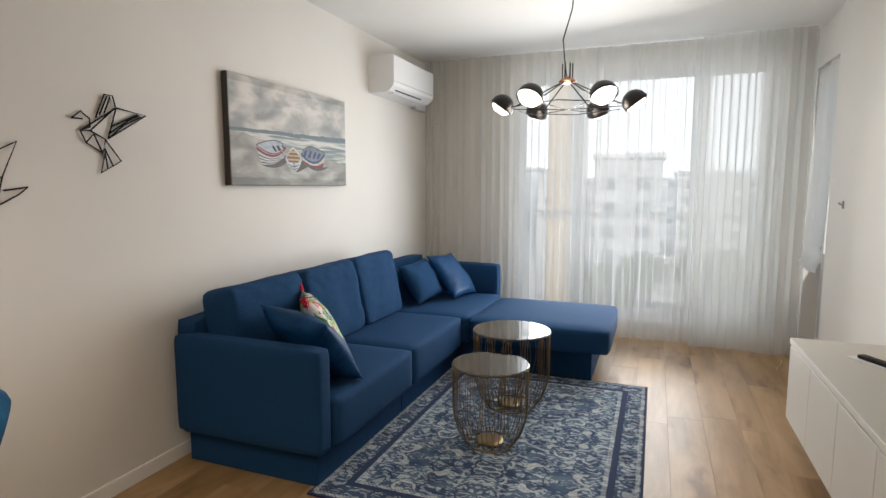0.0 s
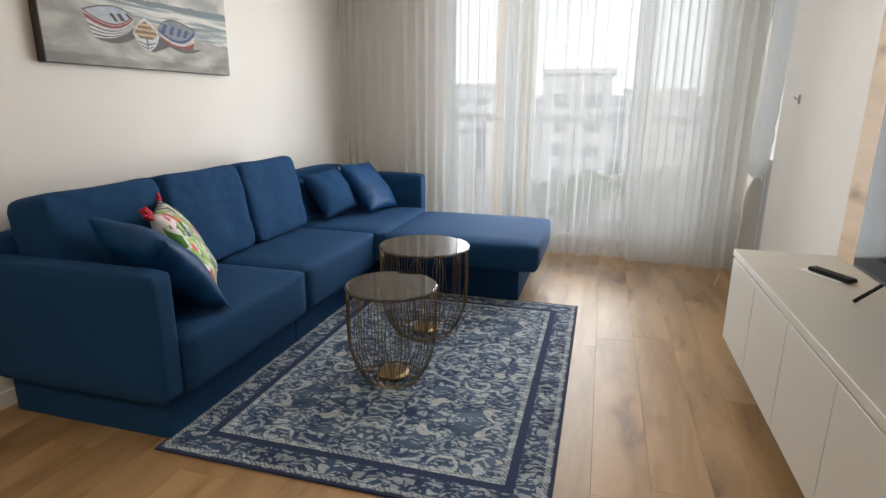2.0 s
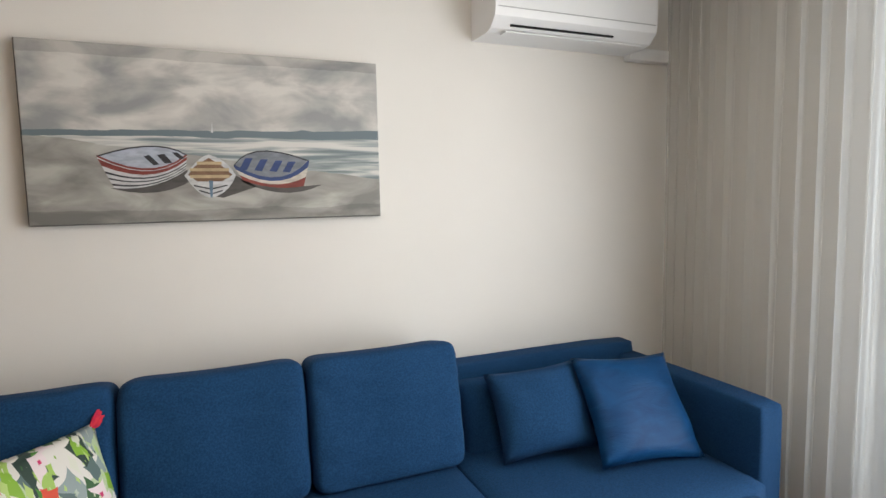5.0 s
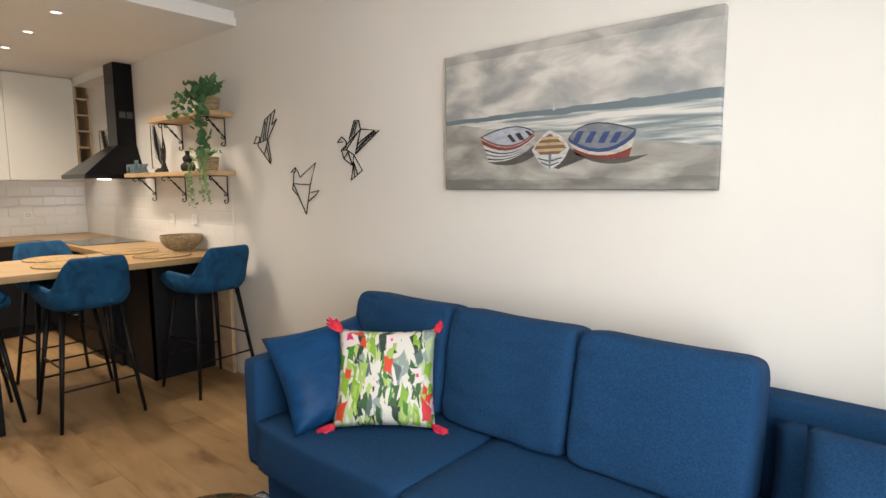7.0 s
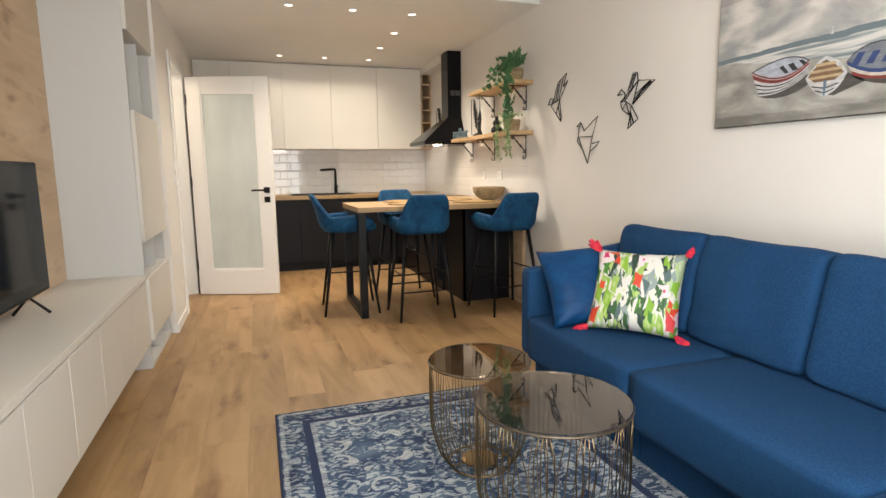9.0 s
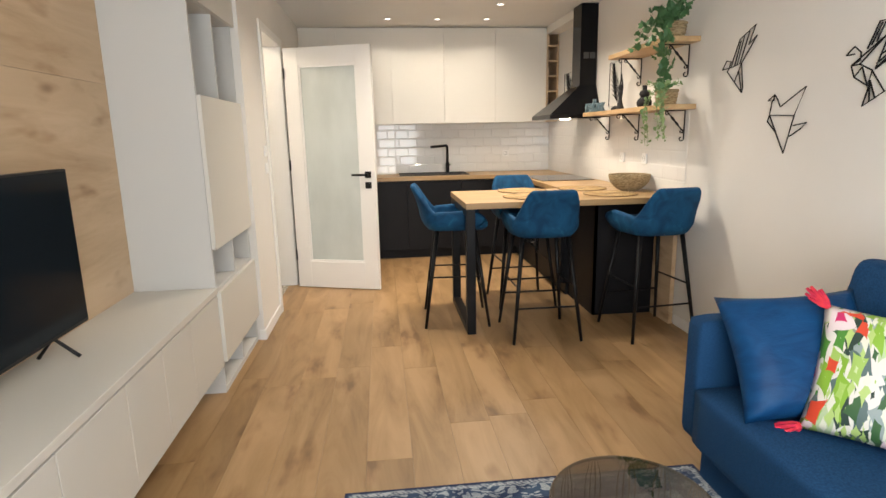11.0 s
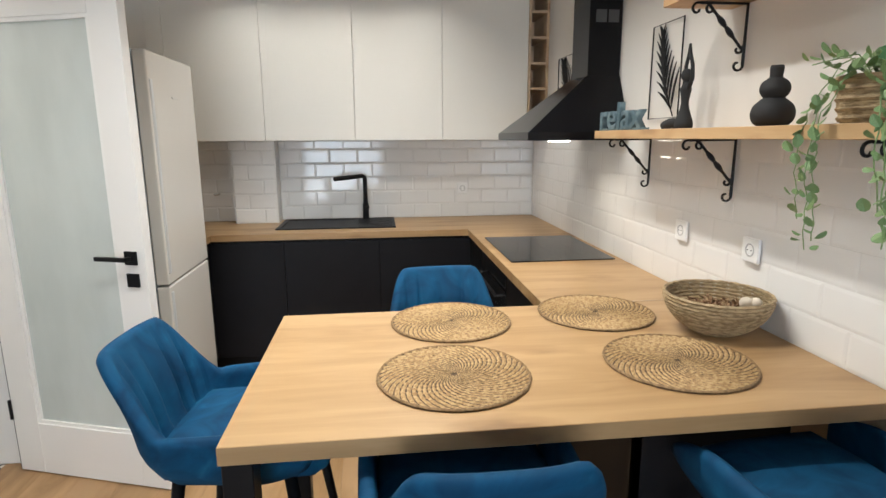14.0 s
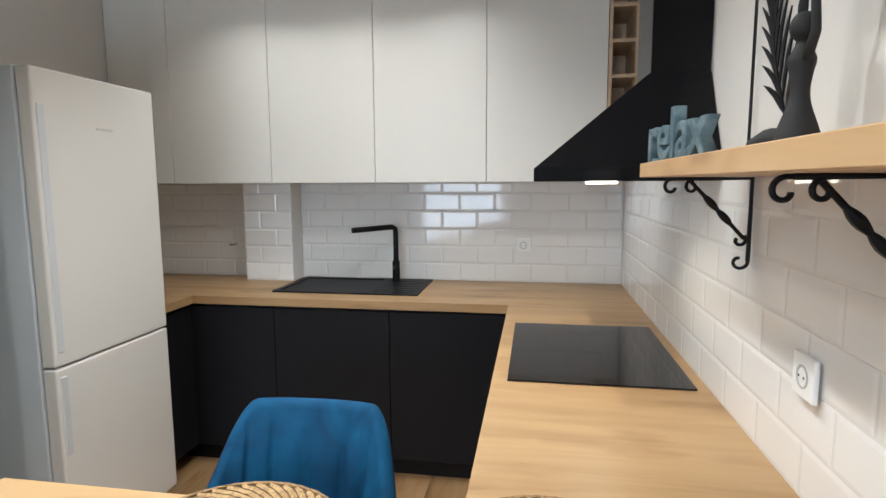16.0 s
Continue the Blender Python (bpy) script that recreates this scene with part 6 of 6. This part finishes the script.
# ---- curtains ----
def curtain(name, label, x0, x1, y, z0, z1, waves, amp, seed, gather):
    c = thing(name, label, "curtain", "floor-length curtains")
    bm = bmesh.new()
    nx, nz = 900, 12
    folds, u = [], 0.0
    rf = random.Random(seed)
    while u < 1.05:
        w = rf.uniform(0.6, 1.5) / waves * (1 - gather * math.cos(2 * math.pi * min(u, 1)))
        folds.append((u, w, rf.uniform(0.55, 1.25), rf.uniform(-0.3, 0.3)))
        u += w
    rows = []
    for j in range(nz + 1):
        v = j / nz
        row, q = [], 0
        for i in range(nx + 1):
            u = i / nx
            drift = 0.006 * noise.noise(Vector((u * 3 + seed, v * 1.6, 0)))
            while q < len(folds) - 1 and u > folds[q + 1][0]:
                q += 1
            f0, w, deep, skew = folds[q]
            ph = 2 * math.pi * (u - f0) / w
            a = amp * deep * (0.45 + 0.55 * (1 - v) ** 0.7)
            yy = y + a * math.sin(ph + skew * math.sin(ph)) * 0.8
            back = min(2.7, 1.5 + deep) * w * (x1 - x0) / (4 * math.pi)
            z = z0 + (z1 - z0) * v + (0.010 * noise.noise(Vector((u * 12, seed, 0))) if j == 0 else 0)
            if v < 0.09:
                yy -= 0.05 * (0.09 - v) / 0.09 * (0.5 + noise.noise(Vector((u * 10 + seed, 1.5, 0))))
            row.append(bm.verts.new((x0 + (x1 - x0) * (u + drift * (1 - v)) + back * math.sin(2 * ph), yy, z)))
        rows.append(row)
    for A, B in zip(rows, rows[1:]):
        for i in range(nx):
            bm.faces.new((A[i], A[i + 1], B[i + 1], B[i]))
    part("cloth", bm, M_SHEER, c, "translucent off-white voile", smooth=True)
    return c


curtain("curtain", "sheer off-white curtain hanging in soft folds", -2.30, -0.62, 5.17, 0.015, 2.57, 19, 0.042, 1, 0.25)
curtain("curtain", "sheer off-white curtain hanging in soft folds", -0.66, 0.97, 5.18, 0.015, 2.57, 17, 0.042, 5, -0.25)

curtain("curtain", "sheer off-white curtain drawn aside in close folds", 0.16, 0.95, 5.09, 0.015, 2.57, 9, 0.030, 9, 0.1)

# outside
M_HAZE = mat("bright_haze", (0.8, 0.85, 0.9), 1.0, emit=(0.86, 0.93, 1.0), power=0.43)
structure("backdrop", box((-420, 420, -14), (420, 421, 170)), M_HAZE, "bright hazy white sky far outside the windows", "sky")
structure("ground", box((-400, 6.5, -12.2), (400, 800, -12)), textured("ground_outside", [(0.4, (0.24, 0.24, 0.20)), (0.6, (0.62, 0.60, 0.56))], 0.12, rough=0.9, bump=0), "distant ground far below the windows", "ground")
M_FAC = [textured("facade", [(0.4, tuple(v * 0.8 for v in c)), (0.6, c)], 0.2, rough=0.9, bump=0) for c in ((0.56, 0.56, 0.57), (0.54, 0.56, 0.60), (0.60, 0.46, 0.30), (0.62, 0.62, 0.62))]
M_FWIN = mat("far_window", (0.16, 0.19, 0.22), 0.2)


def building(x, y, w, d, h, c):
    b = tagged(new("apartment_building"), "pale apartment building in the distance outside", "building", "far apartment buildings")
    part("wall", box((x, y, -12), (x + w, y + d, -12 + h)), M_FAC[c], b)
    part("roof", box((x - 0.3, y - 0.3, -12 + h), (x + w + 0.3, y + d + 0.3, -11.4 + h)), M_FAC[3], b, "flat concrete roof")
    fl = int(h / 3)
    for k in range(fl):
        nwin = int(w / 3.4)
        for q in range(nwin):
            wx = x + (q + 0.28) * w / nwin
            part("window", box((wx, y - 0.12, -12 + 3 * k + 1.0), (wx + 1.7, y - 0.02, -12 + 3 * k + 2.4)), M_FWIN, b)


building(-36, 112, 14, 12, 16.5, 1)
building(-7.4, 72, 8, 12, 16.8, 0)
building(-21, 104, 9, 12, 14, 3)
building(3.5, 110, 12, 14, 15.5, 3)
building(-4.5, 24, 0.9, 6, 19, 2)
building(20, 98, 12, 12, 16.5, 1)
building(-58, 104, 15, 12, 15.5, 3)
building(38, 100, 12, 12, 17, 0)
building(-30, 150, 70, 10, 15, 1)
rt = random.Random(12)
M_TREE = textured("tree_foliage", [(0.4, (0.05, 0.08, 0.02)), (0.6, (0.13, 0.13, 0.04))], 2, rough=0.9, bump=0)
M_BARK = mat("bark", (0.10, 0.07, 0.05), 0.9)
for k in range(9):
    tx, ty, hgt = rt.uniform(-20, 18), rt.uniform(34, 66), rt.uniform(5, 8)
    tr = tagged(new("tree"), "leafy green tree far below the windows", "tree", "far trees")
    part("trunk", tube([(tx, ty, -12), (tx + 0.1, ty, -12 + hgt * 0.45), (tx, ty + 0.2, -12 + hgt * 0.8)], [0.22, 0.15, 0.06], 7), M_BARK, tr)
    bm = bmesh.new()
    for q in range(170):
        a, e, r = rt.uniform(0, 6.28), rt.uniform(-0.9, 1.4), rt.uniform(0.5, 1) * hgt * 0.34
        c = Vector((tx + r * math.cos(a) * math.cos(e), ty + r * math.sin(a) * math.cos(e), -12 + hgt * 0.68 + r * math.sin(e) * 0.85))
        vs_ = [bm.verts.new(c + Vector([rt.uniform(-0.5, 0.5) for _ in range(3)])) for _ in range(4)]
        for f in ((0, 1, 2), (0, 2, 3), (0, 3, 1), (1, 3, 2)):
            bm.faces.new([vs_[i] for i in f])
    part("crown", bm, M_TREE, tr, kind="stuff")

# hall floor tiles
M_CEM = mat("cement_tile", (0.7, 0.69, 0.65), 0.5)
n, l, b = nodes(M_CEM)
tc = n.new("ShaderNodeTexCoord")
vm = n.new("ShaderNodeVectorMath")
vm.operation = "SUBTRACT"
l.new(tc.outputs["Object"], vm.inputs[0])
vm.inputs[1].default_value = (0.1, 0.1, 0)
sp = n.new("ShaderNodeSeparateXYZ")
l.new(vm.outputs[0], sp.inputs[0])
ln = n.new("ShaderNodeVectorMath")
ln.operation = "LENGTH"
l.new(vm.outputs[0], ln.inputs[0])
an = maths(n, l, "ARCTAN2", sp.outputs[1], sp.outputs[0])
pet = maths(n, l, "ABSOLUTE", maths(n, l, "COSINE", maths(n, l, "MULTIPLY", an, 2)))
q1 = maths(n, l, "LESS_THAN", ln.outputs["Value"], maths(n, l, "MULTIPLY_ADD", pet, 0.055, 0.03))
q2 = maths(n, l, "GREATER_THAN", maths(n, l, "SINE", maths(n, l, "MULTIPLY", maths(n, l, "SUBTRACT", ln.outputs["Value"], maths(n, l, "MULTIPLY", pet, 0.02)), 170)), 0.25)
dk = maths(n, l, "ABSOLUTE", maths(n, l, "SUBTRACT", q1, q2))
l.new(mixc(n, l, dk, (0.62, 0.61, 0.57), (0.02, 0.02, 0.022)), b.inputs["Base Color"])
bm = bmesh.new()
add_box(bm, (0.001, 0.001, -0.01), (0.199, 0.199, 0.0))
CEM = bpy.data.meshes.new("tile")
bm.to_mesh(CEM)
bm.free()
CEM.materials.append(M_CEM)
for i in range(6):
    for j in range(11):
        o = new("tile", CEM)
        o.parent = floor_hall
        o.location = (0.565 + 0.2 * i, -2.16 + 0.2 * j, 0)

# planks
plank_no = 0
PW, PL = 0.193, 1.285
full = None
rnd = random.Random(4)


def plank_mesh(w, l):
    bm = bmesh.new()
    c = 0.0009
    lo = [bm.verts.new(p) for p in ((0, 0, -0.01), (w, 0, -0.01), (w, l, -0.01), (0, l, -0.01))]
    md = [bm.verts.new(p) for p in ((0.0002, 0.0002, -c), (w - 0.0002, 0.0002, -c), (w - 0.0002, l - 0.0002, -c), (0.0002, l - 0.0002, -c))]
    hi = [bm.verts.new(p) for p in ((c, c, 0), (w - c, c, 0), (w - c, l - c, 0), (c, l - c, 0))]
    for A, B in ((lo, md), (md, hi)):
        for k in range(4):
            bm.faces.new((A[k], A[(k + 1) % 4], B[(k + 1) % 4], B[k]))
    bm.faces.new(hi)
    me = bpy.data.meshes.new("plank")
    bm.to_mesh(me)
    bm.free()
    me.materials.append(M_FLOOR)
    return me


def lay(x0, x1, y0, y1, parent):
    global full
    full = full or plank_mesh(PW, PL)
    x = x0
    while x < x1 - 0.005:
        w = min(PW, x1 - x)
        y = y0 - rnd.uniform(0.05, 1.2)
        while y < y1 - 0.005:
            a, b = max(y, y0), min(y + PL, y1)
            if b - a > 0.01:
                me = full if (w == PW and b - a > PL - 1e-6) else plank_mesh(w, b - a)
                o = new("plank", me)
                o.parent = parent
                o.location = (x, a, 0)
            y += PL
        x += PW


lay(W, 0.5, S, N, floor_ob)
lay(0.5, 0.96, 0.22, N, bpy.data.objects["floor_east"])


# metro tiles
def tile_mesh(w, h, t):
    bm = bmesh.new()
    b = 0.010
    b = min(b, w * 0.3, h * 0.3)
    lo = [bm.verts.new(p) for p in ((0.0003, 0, 0.0003), (w - 0.0003, 0, 0.0003), (w - 0.0003, 0, h - 0.0003), (0.0003, 0, h - 0.0003))]
    md = [bm.verts.new((v.co.x, -t / 2, v.co.z)) for v in lo]
    hi = [bm.verts.new(p) for p in ((b, -t, b), (w - b, -t, b), (w - b, -t, h - b), (b, -t, h - b))]
    for A, B in ((lo, md), (md, hi)):
        for k in range(4):
            bm.faces.new((A[k], A[(k + 1) % 4], B[(k + 1) % 4], B[k]))
    bm.faces.new(hi)
    me = bpy.data.meshes.new("tile")
    bm.to_mesh(me)
    bm.free()
    me.materials.append(M_TILE)
    return me


TILES = {}


def tiles(parent, origin, rz, length, z0, z1, offset=0.0, t=0.0055):
    """Half-bond tiles, 0.2 x 0.1 m, along a wall that faces -y before the turn rz."""
    row, z = 0, z0
    while z < z1 - 0.01:
        h = min(0.1, z1 - z)
        u = -offset - (0.1 if row % 2 else 0)
        while u < length - 0.004:
            a, b = max(u, 0), min(u + 0.2, length)
            if b - a > 0.01:
                key = (round(b - a, 4), round(h, 4), t)
                TILES.setdefault(key, tile_mesh(*key))
                o = new("tile", TILES[key])
                o.parent = parent
                m = pose(*origin, 0, 0, rz)
                o.matrix_world = pose(*(m @ Vector((a, 0, z))), 0, 0, rz)
            u += 0.2
        row, z = row + 1, z + 0.1


sp = structure("pillar", box((-0.50, S, 0.90), (-0.21, -2.56, 1.465)), M_TRIM, "narrow tiled wall pillar behind the worktop", "pillar")
tiles(bpy.data.objects["wall_south"], (-0.50, S, 0), 180, 1.84, 0.90, 1.462, 0.05)
tiles(bpy.data.objects["wall_south"], (0.49, S, 0), 180, 0.70, 0.90, 1.462, 0.05)
tiles(sp, (-0.21, -2.56, 0), 180, 0.29, 0.90, 1.462)
tiles(bpy.data.objects["wall_west"], (W, S + 0.01, 0), 90, 3.08, 0.90, 1.49, 0.12, 0.0028)
